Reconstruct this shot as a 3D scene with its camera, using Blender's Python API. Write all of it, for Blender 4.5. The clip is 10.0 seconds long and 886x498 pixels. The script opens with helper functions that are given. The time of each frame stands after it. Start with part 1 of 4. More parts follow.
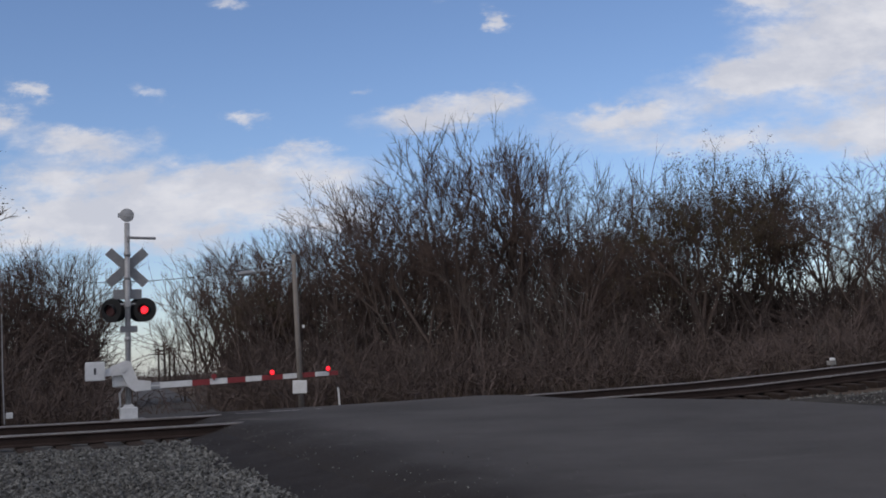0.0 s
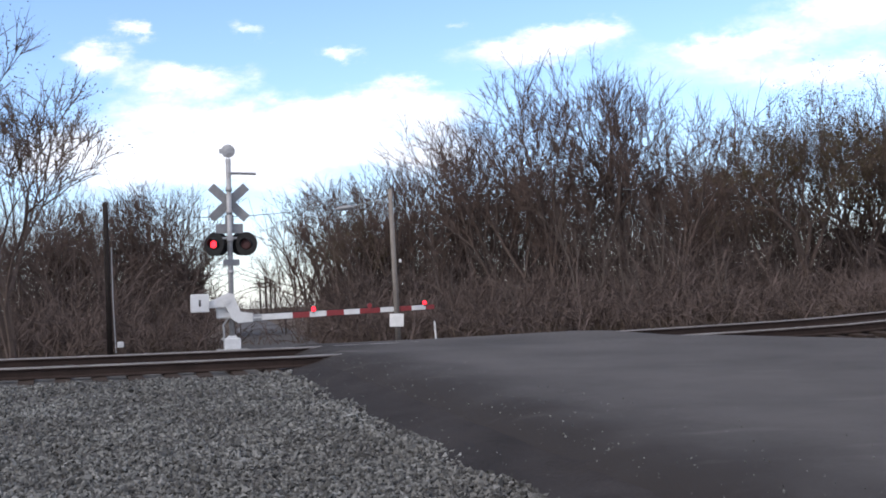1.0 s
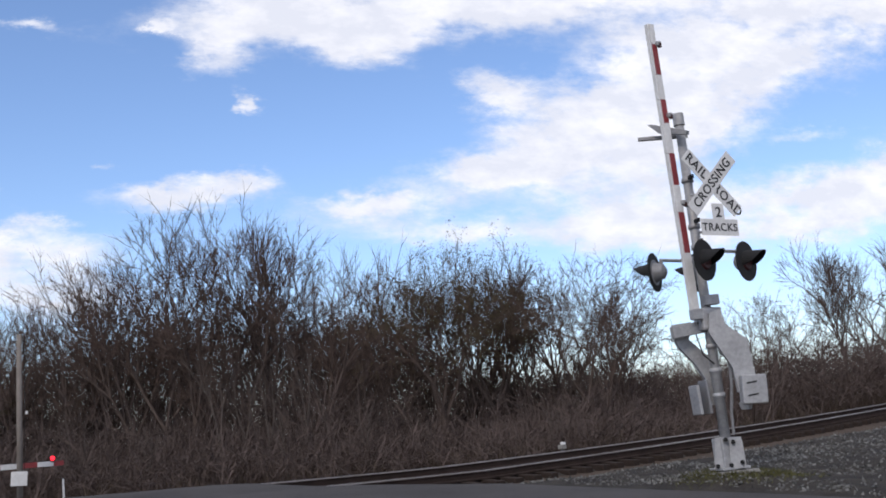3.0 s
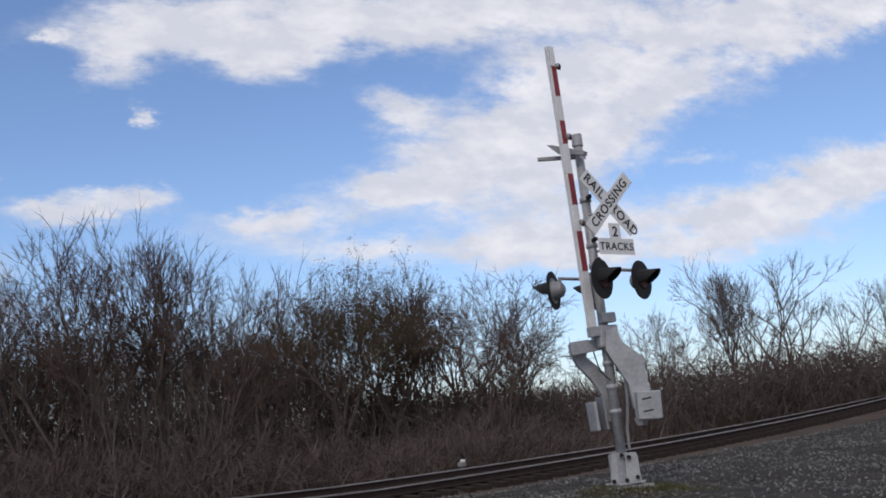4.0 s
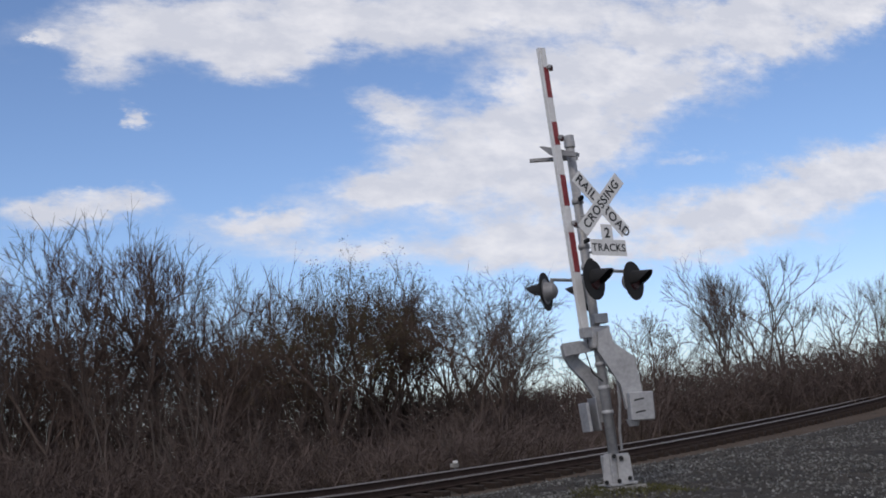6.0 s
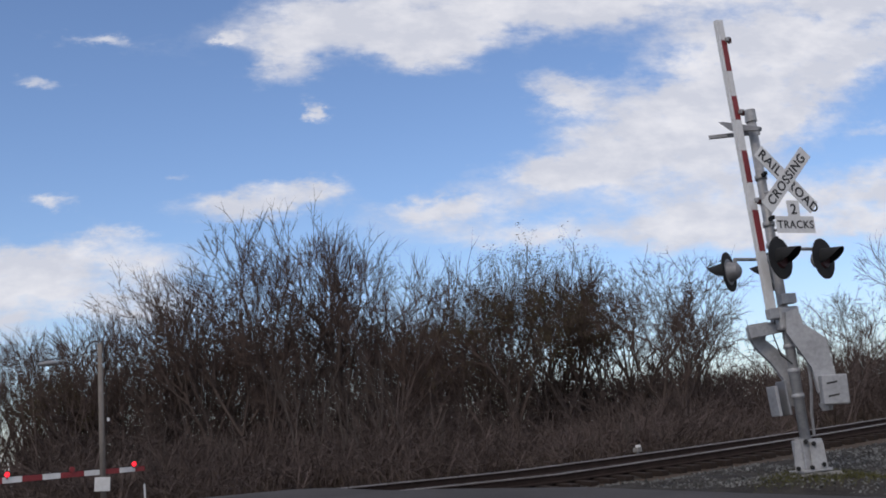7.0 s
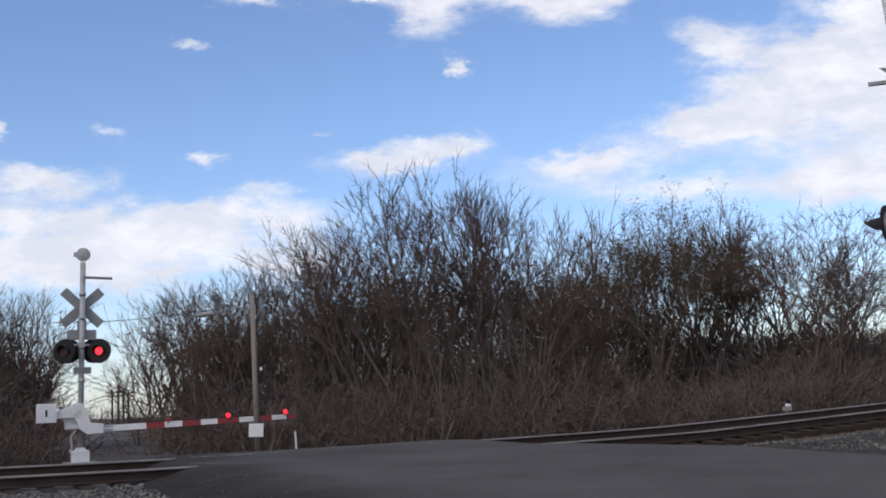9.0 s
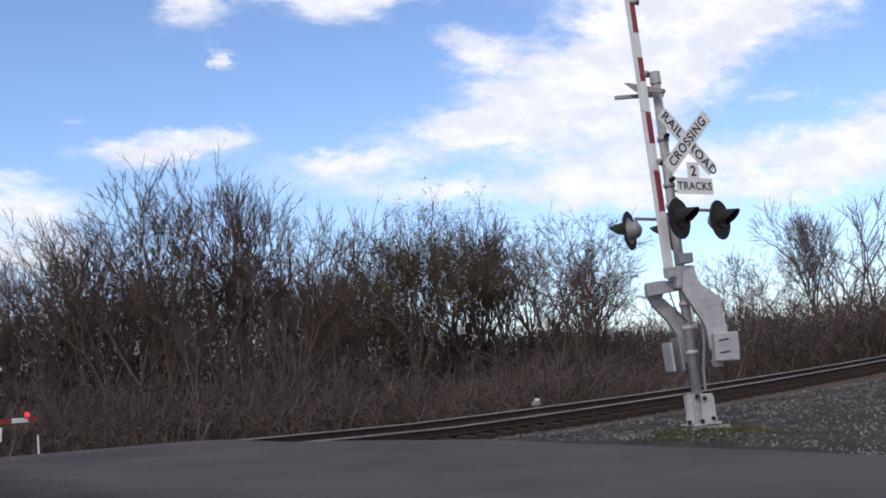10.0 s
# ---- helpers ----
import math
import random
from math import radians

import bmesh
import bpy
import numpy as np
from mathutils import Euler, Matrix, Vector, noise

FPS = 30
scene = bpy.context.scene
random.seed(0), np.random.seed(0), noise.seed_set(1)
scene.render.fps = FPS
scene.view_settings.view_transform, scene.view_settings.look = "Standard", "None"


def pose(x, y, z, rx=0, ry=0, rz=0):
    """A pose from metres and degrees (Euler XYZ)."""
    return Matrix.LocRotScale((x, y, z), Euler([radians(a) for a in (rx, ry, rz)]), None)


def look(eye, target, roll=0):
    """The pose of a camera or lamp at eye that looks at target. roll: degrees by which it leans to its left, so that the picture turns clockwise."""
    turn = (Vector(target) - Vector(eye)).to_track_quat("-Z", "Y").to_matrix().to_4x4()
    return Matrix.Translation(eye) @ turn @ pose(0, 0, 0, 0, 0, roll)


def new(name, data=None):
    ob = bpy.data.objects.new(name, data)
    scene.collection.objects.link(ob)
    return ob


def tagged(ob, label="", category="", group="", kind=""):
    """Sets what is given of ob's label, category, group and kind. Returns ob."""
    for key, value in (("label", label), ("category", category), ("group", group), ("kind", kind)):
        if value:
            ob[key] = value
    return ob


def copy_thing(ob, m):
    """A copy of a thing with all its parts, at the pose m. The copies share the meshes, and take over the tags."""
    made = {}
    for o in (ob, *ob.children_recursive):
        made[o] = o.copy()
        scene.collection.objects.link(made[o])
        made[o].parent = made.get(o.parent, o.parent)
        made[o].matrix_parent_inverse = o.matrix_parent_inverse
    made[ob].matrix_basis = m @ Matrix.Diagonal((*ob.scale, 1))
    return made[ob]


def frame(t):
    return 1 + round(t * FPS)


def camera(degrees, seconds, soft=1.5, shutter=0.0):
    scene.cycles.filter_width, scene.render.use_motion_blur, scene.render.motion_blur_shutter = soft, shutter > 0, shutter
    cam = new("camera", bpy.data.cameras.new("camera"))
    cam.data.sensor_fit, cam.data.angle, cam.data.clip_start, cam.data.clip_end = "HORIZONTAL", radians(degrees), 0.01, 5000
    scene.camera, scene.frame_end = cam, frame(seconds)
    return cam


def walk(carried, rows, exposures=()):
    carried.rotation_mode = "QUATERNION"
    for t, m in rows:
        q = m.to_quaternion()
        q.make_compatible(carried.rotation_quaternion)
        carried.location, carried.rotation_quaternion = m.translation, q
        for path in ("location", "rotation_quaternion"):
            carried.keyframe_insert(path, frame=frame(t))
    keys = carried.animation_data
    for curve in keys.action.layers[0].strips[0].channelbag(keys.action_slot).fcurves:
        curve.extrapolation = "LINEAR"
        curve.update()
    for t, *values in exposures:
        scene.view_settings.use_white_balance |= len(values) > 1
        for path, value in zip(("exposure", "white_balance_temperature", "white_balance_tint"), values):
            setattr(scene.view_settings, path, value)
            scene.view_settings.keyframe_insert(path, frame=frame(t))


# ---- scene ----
cam = camera(46.0, 10.0, soft=1.8)
EYE = (0.0, 0.0, 1.1)
# seconds, yaw, pitch, roll of the panning camera
TURNS = [(0.0, 0.41, 5.95, 3.51), (0.2, 3.34, 4.52, 3.1), (0.5, 5.72, 2.75, 2.86), (0.8, 5.84, 2.45, 2.91),
         (1.0, 5.65, 2.68, 3.04), (1.2, 5.56, 2.89, 3.0), (1.5, 5.05, 3.77, 2.86), (1.8, 2.59, 5.38, 2.81),
         (2.0, 0.36, 6.18, 3.03), (2.2, -2.26, 7.4, 3.14), (2.5, -7.02, 8.56, 3.31), (2.8, -11.92, 9.19, 3.64),
         (3.0, -13.53, 9.69, 3.93), (3.2, -14.63, 9.72, 4.13), (4.3, -19.9, 10.45, 4.61), (4.5, -20.11, 10.49, 4.64),
         (5.0, -20.07, 10.39, 4.56), (5.2, -19.97, 10.37, 4.59), (6.3, -18.44, 10.19, 4.7), (6.5, -16.97, 10.15, 4.67),
         (6.8, -12.64, 10.15, 4.45), (7.0, -9.56, 10.18, 4.33), (7.5, -4.54, 9.4, 3.63), (8.0, -1.97, 8.56, 3.35),
         (8.5, -1.47, 8.21, 3.29), (9.0, -1.84, 8.19, 3.18), (9.5, -3.7, 8.29, 3.21), (9.7, -7.17, 8.04, 3.42),
         (9.9, -11.68, 7.6, 3.68), (10.0, -14.88, 7.27, 3.9)]
walk(cam, [(t, pose(*EYE, 90 + p, r, y)) for t, y, p, r in TURNS],
     [(0.0, -0.45), (0.3, -0.08), (0.8, 0.60), (1.5, 0.58), (2.2, 0.42), (3.0, 0.06), (4.5, -0.32), (5.0, -0.32),
      (6.5, -0.33), (7.5, -0.32), (8.5, -0.11), (9.5, 0.02), (10.0, 0.09)])

# ---- world and sun ----
SUN_AZ, SUN_EL = 215.0, 40.0
world = bpy.data.worlds.new("sky")
scene.world = world
world.use_nodes = True
WN, WL = world.node_tree.nodes, world.node_tree.links
WN.clear()


def wmath(op, a, b=None, c=None, clamp=False):
    n = WN.new("ShaderNodeMath")
    n.operation, n.use_clamp = op, clamp
    for i, v in enumerate((a, b, c)):
        if v is None:
            continue
        if isinstance(v, (int, float)):
            n.inputs[i].default_value = v
        else:
            WL.new(v, n.inputs[i])
    return n.outputs[0]


def wnoise(vec, scale, detail, rough):
    n = WN.new("ShaderNodeTexNoise")
    n.inputs["Scale"].default_value, n.inputs["Detail"].default_value, n.inputs["Roughness"].default_value = scale, detail, rough
    WL.new(vec, n.inputs["Vector"])
    return n.outputs["Fac"]


# cloud banks: across, up, half width, half height, slope, weight
HIGH_CLOUDS = [(0.13, 0.426, 0.144, 0.036, 0.066, 1.1), (0.04, 0.377, 0.031, 0.026, 0.051, 1), (0.19, 0.393, 0.057, 0.023, -0.052, 0.9), (0.3, 0.446, 0.118, 0.035, 0.069, 1),
    (0.486, 0.469, 0.183, 0.041, 0.073, 1.1), (0.306, 0.35, 0.036, 0.02, -0.167, 0.75), (0.335, 0.335, 0.028, 0.019, 0.032, 0.6), (0.06, 0.33, 0.011, 0.008, 0.034, 0.9), (-0.012, 0.402, 0.011, 0.008, 0.061, 0.7)]
SLANT_CLOUDS = [(0.727, 0.433, 0.226, 0.054, 0.298, 1.2), (0.516, 0.361, 0.123, 0.05, 0.268, 1.2), (0.428, 0.294, 0.127, 0.028, 0.132, 1.1),
    (0.329, 0.256, 0.092, 0.014, 0.055, 1), (0.905, 0.496, 0.139, 0.039, 0.237, 1.1), (0.537, 0.299, 0.079, 0.039, 0.201, 0.8), (0.462, 0.241, 0.113, 0.025, 0.001, 0.6)]
RIGHT_CLOUDS = [(0.68, 0.296, 0.054, 0.01, 0.062, 0.8), (0.777, 0.238, 0.201, 0.033, 0.231, 1.05), (0.929, 0.292, 0.138, 0.033, 0.214, 1),
    (0.445, 0.197, 0.138, 0.028, -0.012, 0.95), (0.611, 0.202, 0.139, 0.029, 0.034, 0.75), (0.844, 0.2, 0.143, 0.021, 0.072, 0.35)]
LOW_CLOUDS = [(0.01, 0.236, 0.074, 0.015, 0.055, 1.15), (0.045, 0.246, 0.03, 0.012, 0.003, 0.8), (0.187, 0.223, 0.07, 0.013, 0.047, 1.1), (0.225, 0.194, 0.096, 0.016, -0.014, 0.75),
    (-0.347, 0.229, 0.065, 0.016, -0.052, 1.1), (-0.342, 0.19, 0.081, 0.017, -0.053, 1), (-0.158, 0.185, 0.098, 0.019, -0.002, 1.1), (-0.256, 0.155, 0.178, 0.02, -0.054, 1), (-0.347, 0.146, 0.242, 0.028, -0.066, 1)]
SMALL_CLOUDS = [(-0.191, 0.244, 0.025, 0.008, -0.052, 0.9), (-0.2, 0.362, 0.028, 0.008, -0.154, 0.9), (-0.279, 0.274, 0.025, 0.008, -0.155, 0.65), (-0.127, 0.212, 0.02, 0.011, -0.259, 0.8),
    (-0.067, 0.261, 0.012, 0.005, -0.051, 0.5), (-0.388, 0.285, 0.013, 0.011, -0.051, 0.8), (-0.14, 0.402, 0.034, 0.008, -0.047, 0.9), (-0.439, 0.261, 0.029, 0.013, -0.076, 1), (-0.411, 0.287, 0.018, 0.008, -0.079, 0.9)]


def build_sky():
    sky = WN.new("ShaderNodeTexSky")
    sky.sky_type, sky.sun_disc = "NISHITA", False
    sky.sun_elevation, sky.sun_rotation = radians(SUN_EL), radians(SUN_AZ)
    sky.air_density, sky.dust_density, sky.ozone_density = 1.0, 0.6, 2.0
    tc = WN.new("ShaderNodeTexCoord")
    sep = WN.new("ShaderNodeSeparateXYZ")
    WL.new(tc.outputs["Generated"], sep.inputs[0])
    x, y, z = sep.outputs
    ya = wmath("MAXIMUM", wmath("ABSOLUTE", y), 0.08)
    u, v = wmath("DIVIDE", x, ya), wmath("DIVIDE", z, ya)
    comb = WN.new("ShaderNodeCombineXYZ")
    WL.new(u, comb.inputs[0]), WL.new(wmath("MULTIPLY", v, 2.0), comb.inputs[1]), WL.new(wmath("SIGN", y), comb.inputs[2])
    big, fine = wnoise(comb.outputs[0], 9.0, 6.0, 0.62), wnoise(comb.outputs[0], 30.0, 4.0, 0.6)
    u = wmath("ADD", u, wmath("MULTIPLY", wmath("SUBTRACT", wnoise(comb.outputs[0], 16.0, 5.0, 0.65), 0.5), 0.10))
    v = wmath("ADD", v, wmath("MULTIPLY", wmath("SUBTRACT", wnoise(comb.outputs[0], 21.0, 5.0, 0.65), 0.5), 0.045))
    total = None
    for bu, bv, bw, bh, slope, weight in HIGH_CLOUDS + SLANT_CLOUDS + RIGHT_CLOUDS + LOW_CLOUDS + SMALL_CLOUDS:
        du, dv = wmath("SUBTRACT", u, bu), wmath("SUBTRACT", v, bv)
        dv = wmath("SUBTRACT", dv, wmath("MULTIPLY", du, slope)) if slope else dv
        qu, qv = wmath("DIVIDE", du, bw), wmath("DIVIDE", dv, bh)
        q = wmath("ADD", wmath("MULTIPLY", qu, qu), wmath("MULTIPLY", qv, qv))
        e = wmath("MULTIPLY", wmath("POWER", 2.718, wmath("MULTIPLY", q, -0.9)), weight)
        total = e if total is None else wmath("ADD", total, e)
    front = wmath("GREATER_THAN", y, 0.0)
    total = wmath("MULTIPLY", wmath("MINIMUM", total, 1.25), front)
    # elsewhere in the sky, mostly unseen, added broken cloud whitens the ambient light
    sideways, overhead = WN.new("ShaderNodeMapRange"), WN.new("ShaderNodeMapRange")
    for n, val, a, b in ((sideways, y, 0.58, 0.30), (overhead, v, 0.56, 0.85)):
        n.interpolation_type = "SMOOTHSTEP"
        WL.new(val, n.inputs["Value"])
        n.inputs["From Min"].default_value, n.inputs["From Max"].default_value = a, b
    total = wmath("ADD", total, wmath("MULTIPLY", wmath("MAXIMUM", sideways.outputs[0], overhead.outputs[0]), 0.75))
    lumpy = wmath("MULTIPLY", total, wmath("MULTIPLY_ADD", big, 2.0, -0.06))
    field = wmath("ADD", lumpy, wmath("ADD", wmath("MULTIPLY", wmath("SUBTRACT", big, 0.5), 0.55), wmath("MULTIPLY", wmath("SUBTRACT", fine, 0.5), 0.50)))
    ramp = WN.new("ShaderNodeMapRange")
    ramp.interpolation_type = "SMOOTHSTEP"
    WL.new(field, ramp.inputs["Value"])
    ramp.inputs["From Min"].default_value, ramp.inputs["From Max"].default_value = 0.15, 1.08
    ramp.inputs["To Max"].default_value = 0.95
    # clouds: bright tops, greyer thick bases
    shade = WN.new("ShaderNodeMix")
    shade.data_type = "RGBA"
    WL.new(wmath("MULTIPLY", wmath("SUBTRACT", wnoise(comb.outputs[0], 14.0, 5.0, 0.6), 0.42), 3.2, clamp=True), shade.inputs["Factor"])
    shade.inputs["A"].default_value, shade.inputs["B"].default_value = (8.0, 8.2, 9.2, 1), (10.7, 10.6, 11.1, 1)
    mix = WN.new("ShaderNodeMix")
    mix.data_type = "RGBA"
    haze = WN.new("ShaderNodeMapRange")
    haze.interpolation_type = "SMOOTHSTEP"
    WL.new(v, haze.inputs["Value"])
    haze.inputs["From Min"].default_value, haze.inputs["From Max"].default_value = 0.17, -0.04
    haze.inputs["To Max"].default_value = 0.32
    WL.new(wmath("MAXIMUM", ramp.outputs[0], haze.outputs[0]), mix.inputs["Factor"])
    tone = WN.new("ShaderNodeMix")
    tone.data_type, tone.blend_type = "RGBA", "MULTIPLY"
    tone.inputs["Factor"].default_value = 1.0
    tone.inputs["B"].default_value = (1.42, 1.50, 1.74, 1)
    WL.new(sky.outputs[0], tone.inputs["A"])
    WL.new(tone.outputs["Result"], mix.inputs["A"]), WL.new(shade.outputs["Result"], mix.inputs["B"])
    bg, out = WN.new("ShaderNodeBackground"), WN.new("ShaderNodeOutputWorld")
    bg.inputs["Strength"].default_value = 0.10
    WL.new(mix.outputs["Result"], bg.inputs["Color"]), WL.new(bg.outputs[0], out.inputs[0])


build_sky()
sun = new("sun", bpy.data.lights.new("sun", "SUN"))
sun.data.energy, sun.data.angle, sun.data.color = 1.4, radians(12), (1.0, 0.90, 0.79)
az, el = radians(SUN_AZ), radians(SUN_EL)
sun.matrix_world = look((0, 0, 60), (-60 * math.sin(az) * math.cos(el), -60 * math.cos(az) * math.cos(el), 60 - 60 * math.sin(el)))


# ---- materials ----
def material(name, base, dark=None, rough=0.8, metal=0.0, scale=3.0, fine=40.0, bump=0.2, spread=0.5, per_piece=0.0, bump_scale=None):
    """A mottled surface: base and dark mixed by two scales of noise, with fine relief."""
    m = bpy.data.materials.new(name)
    m.use_nodes = True
    N, L = m.node_tree.nodes, m.node_tree.links
    b = N["Principled BSDF"]
    dark = dark or tuple(c * 0.65 for c in base)
    tc = N.new("ShaderNodeTexCoord")
    n1, n2 = N.new("ShaderNodeTexNoise"), N.new("ShaderNodeTexNoise")
    for n, s in ((n1, scale), (n2, fine)):
        n.inputs["Scale"].default_value, n.inputs["Detail"].default_value, n.inputs["Roughness"].default_value = s, 5, 0.65
        L.new(tc.outputs["Object"], n.inputs["Vector"])
    add = N.new("ShaderNodeMath")
    add.operation = "MULTIPLY_ADD"
    L.new(n2.outputs["Fac"], add.inputs[0])
    add.inputs[1].default_value = 0.6
    L.new(n1.outputs["Fac"], add.inputs[2])
    ramp = N.new("ShaderNodeMapRange")
    L.new(add.outputs[0], ramp.inputs["Value"])
    ramp.inputs["From Min"].default_value, ramp.inputs["From Max"].default_value = 0.8 - spread * 0.6, 0.8 + spread * 0.6
    mix = N.new("ShaderNodeMix")
    mix.data_type = "RGBA"
    L.new(ramp.outputs[0], mix.inputs["Factor"])
    mix.inputs["A"].default_value, mix.inputs["B"].default_value = (*dark, 1), (*base, 1)
    col = mix.outputs["Result"]
    if per_piece:
        geo, hsv, mr = N.new("ShaderNodeNewGeometry"), N.new("ShaderNodeHueSaturation"), N.new("ShaderNodeMapRange")
        L.new(geo.outputs["Random Per Island"], mr.inputs["Value"])
        mr.inputs["To Min"].default_value, mr.inputs["To Max"].default_value = 1 - per_piece, 1 + per_piece
        L.new(mr.outputs[0], hsv.inputs["Value"]), L.new(col, hsv.inputs["Color"])
        col = hsv.outputs[0]
    L.new(col, b.inputs["Base Color"])
    b.inputs["Roughness"].default_value, b.inputs["Metallic"].default_value = rough, metal
    if rough >= 0.9:
        b.inputs["Specular IOR Level"].default_value = 0.12
    if bump:
        bp = N.new("ShaderNodeBump")
        bp.inputs["Strength"].default_value, bp.inputs["Distance"].default_value = bump, 0.02
        L.new(n2.outputs["Fac"], bp.inputs["Height"]), L.new(bp.outputs[0], b.inputs["Normal"])
    return m


def glow(name, colour, strength):
    m = bpy.data.materials.new(name)
    m.use_nodes = True
    b = m.node_tree.nodes["Principled BSDF"]
    b.inputs["Base Color"].default_value = (*colour, 1)
    b.inputs["Emission Color"].default_value, b.inputs["Emission Strength"].default_value = (*colour, 1), strength
    return m


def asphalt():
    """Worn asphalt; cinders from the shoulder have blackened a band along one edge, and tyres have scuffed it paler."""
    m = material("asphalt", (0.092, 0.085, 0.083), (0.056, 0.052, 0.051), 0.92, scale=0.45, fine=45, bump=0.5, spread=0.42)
    N, L = m.node_tree.nodes, m.node_tree.links
    b = N["Principled BSDF"]
    old = b.inputs["Base Color"].links[0].from_socket

    def calc(op, x, y=None, z=None):
        n = N.new("ShaderNodeMath")
        n.operation = op
        for i, v in enumerate((x, y, z)):
            if v is not None:
                if isinstance(v, (int, float)):
                    n.inputs[i].default_value = v
                else:
                    L.new(v, n.inputs[i])
        return n.outputs[0]

    def mottle(scale, stretch):
        mp, n = N.new("ShaderNodeMapping"), N.new("ShaderNodeTexNoise")
        mp.inputs["Scale"].default_value, mp.inputs["Rotation"].default_value = stretch, (0, 0, radians(25))
        n.inputs["Scale"].default_value, n.inputs["Detail"].default_value, n.inputs["Roughness"].default_value = scale, 6, 0.6
        L.new(tc.outputs["Object"], mp.inputs["Vector"]), L.new(mp.outputs[0], n.inputs["Vector"])
        return n.outputs["Fac"]

    def step(value, lo, hi, most):
        n = N.new("ShaderNodeMapRange")
        n.interpolation_type = "SMOOTHSTEP"
        L.new(value, n.inputs["Value"])
        n.inputs["From Min"].default_value, n.inputs["From Max"].default_value, n.inputs["To Max"].default_value = lo, hi, most
        return n.outputs[0]

    def blend(fac, a, colour):
        n = N.new("ShaderNodeMix")
        n.data_type = "RGBA"
        L.new(fac, n.inputs["Factor"]), L.new(a, n.inputs["A"])
        n.inputs["B"].default_value = (*colour, 1)
        return n.outputs["Result"]

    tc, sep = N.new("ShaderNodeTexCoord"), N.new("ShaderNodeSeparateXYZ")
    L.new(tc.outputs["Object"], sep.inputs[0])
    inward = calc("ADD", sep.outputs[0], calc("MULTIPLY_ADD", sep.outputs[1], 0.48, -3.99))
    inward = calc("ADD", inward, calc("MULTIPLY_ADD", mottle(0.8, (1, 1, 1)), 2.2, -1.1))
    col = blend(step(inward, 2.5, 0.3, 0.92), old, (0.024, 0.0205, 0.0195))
    col = blend(step(mottle(1.1, (0.35, 1.6, 1)), 0.60, 0.78, 0.55), col, (0.13, 0.122, 0.116))
    col = blend(step(mottle(0.5, (0.3, 1.0, 1)), 0.54, 0.75, 0.45), col, (0.036, 0.033, 0.033))
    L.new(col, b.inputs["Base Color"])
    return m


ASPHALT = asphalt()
SOIL = material("dry_soil", (0.10, 0.075, 0.055), (0.05, 0.036, 0.028), 0.95, scale=0.5, fine=14, bump=0.8)
DARK_SOIL = material("cinder_soil", (0.040, 0.035, 0.034), (0.016, 0.014, 0.014), 0.95, scale=1.2, fine=25, bump=0.8)
BALLAST = material("ballast_bed", (0.12, 0.115, 0.11), (0.035, 0.033, 0.032), 0.9, scale=5, fine=28, bump=1.0, spread=0.35)
STONE = material("ballast_stone", (0.172, 0.172, 0.164), (0.072, 0.068, 0.063), 0.9, scale=0.7, fine=60, per_piece=0.62, bump=0.3)
BARK = material("bark", (0.118, 0.090, 0.079), (0.060, 0.045, 0.039), 0.95, scale=3, fine=25, bump=0.6)
TWIG = material("twig", (0.128, 0.093, 0.080), (0.072, 0.052, 0.045), 0.95, scale=1, fine=10, bump=0, per_piece=0.35)
BUSH = material("thicket_stems", (0.114, 0.087, 0.078), (0.066, 0.050, 0.045), 0.95, scale=0.4, fine=6, bump=0, per_piece=0.35)
BUD = material("young_buds", (0.115, 0.092, 0.052), (0.062, 0.049, 0.030), 0.9, scale=1, fine=8, bump=0, per_piece=0.4)
WEED = material("green_weeds", (0.100, 0.100, 0.040), (0.055, 0.050, 0.022), 0.9, scale=2, fine=9, bump=0, per_piece=0.4)
LITTER = material("dead_grass", (0.100, 0.078, 0.060), (0.050, 0.038, 0.030), 0.95, scale=0.3, fine=5, bump=0, per_piece=0.5)
RAIL_STEEL = material("rusty_rail", (0.044, 0.030, 0.026), (0.022, 0.016, 0.014), 0.9, 0.0, scale=3, fine=30)
RAIL_HEAD = material("worn_rail_head", (0.44, 0.41, 0.40), (0.24, 0.21, 0.20), 0.45, 0.35, scale=2, fine=20, bump=0.05)
TIE = material("creosote_tie", (0.055, 0.040, 0.033), (0.022, 0.017, 0.015), 0.95, scale=2, fine=20, bump=0.8)
GALV = material("aluminium_paint", (0.43, 0.43, 0.44), (0.25, 0.25, 0.255), 0.55, 0.25, scale=2.5, fine=20, bump=0.08)
DULL = material("weathered_aluminium", (0.30, 0.30, 0.31), (0.19, 0.19, 0.20), 0.6, 0.3, scale=3, fine=25, bump=0.1)
WHITE = material("white_paint", (0.74, 0.74, 0.74), (0.52, 0.51, 0.50), 0.6, scale=2, fine=18, bump=0.08)
RED = material("red_reflective", (0.29, 0.030, 0.034), (0.15, 0.018, 0.021), 0.5, scale=3, fine=20, bump=0.05)
PALE_BARK = material("pale_bark", (0.110, 0.090, 0.080), (0.065, 0.053, 0.047), 0.9, scale=2, fine=20, bump=0.4)
BED_SOIL = material("cindery_ballast", (0.066, 0.057, 0.048), (0.024, 0.021, 0.019), 0.95, scale=1.6, fine=24, bump=1.0, spread=0.35)
BLACK = material("black_paint", (0.012, 0.012, 0.013), (0.006, 0.006, 0.007), 0.85, scale=3, fine=20, bump=0.1)
LETTER = material("black_letter", (0.02, 0.02, 0.022), (0.012, 0.012, 0.013), 0.6, bump=0)
CONCRETE = material("concrete", (0.30, 0.29, 0.27), (0.18, 0.17, 0.16), 0.95, scale=3, fine=30, bump=0.5)
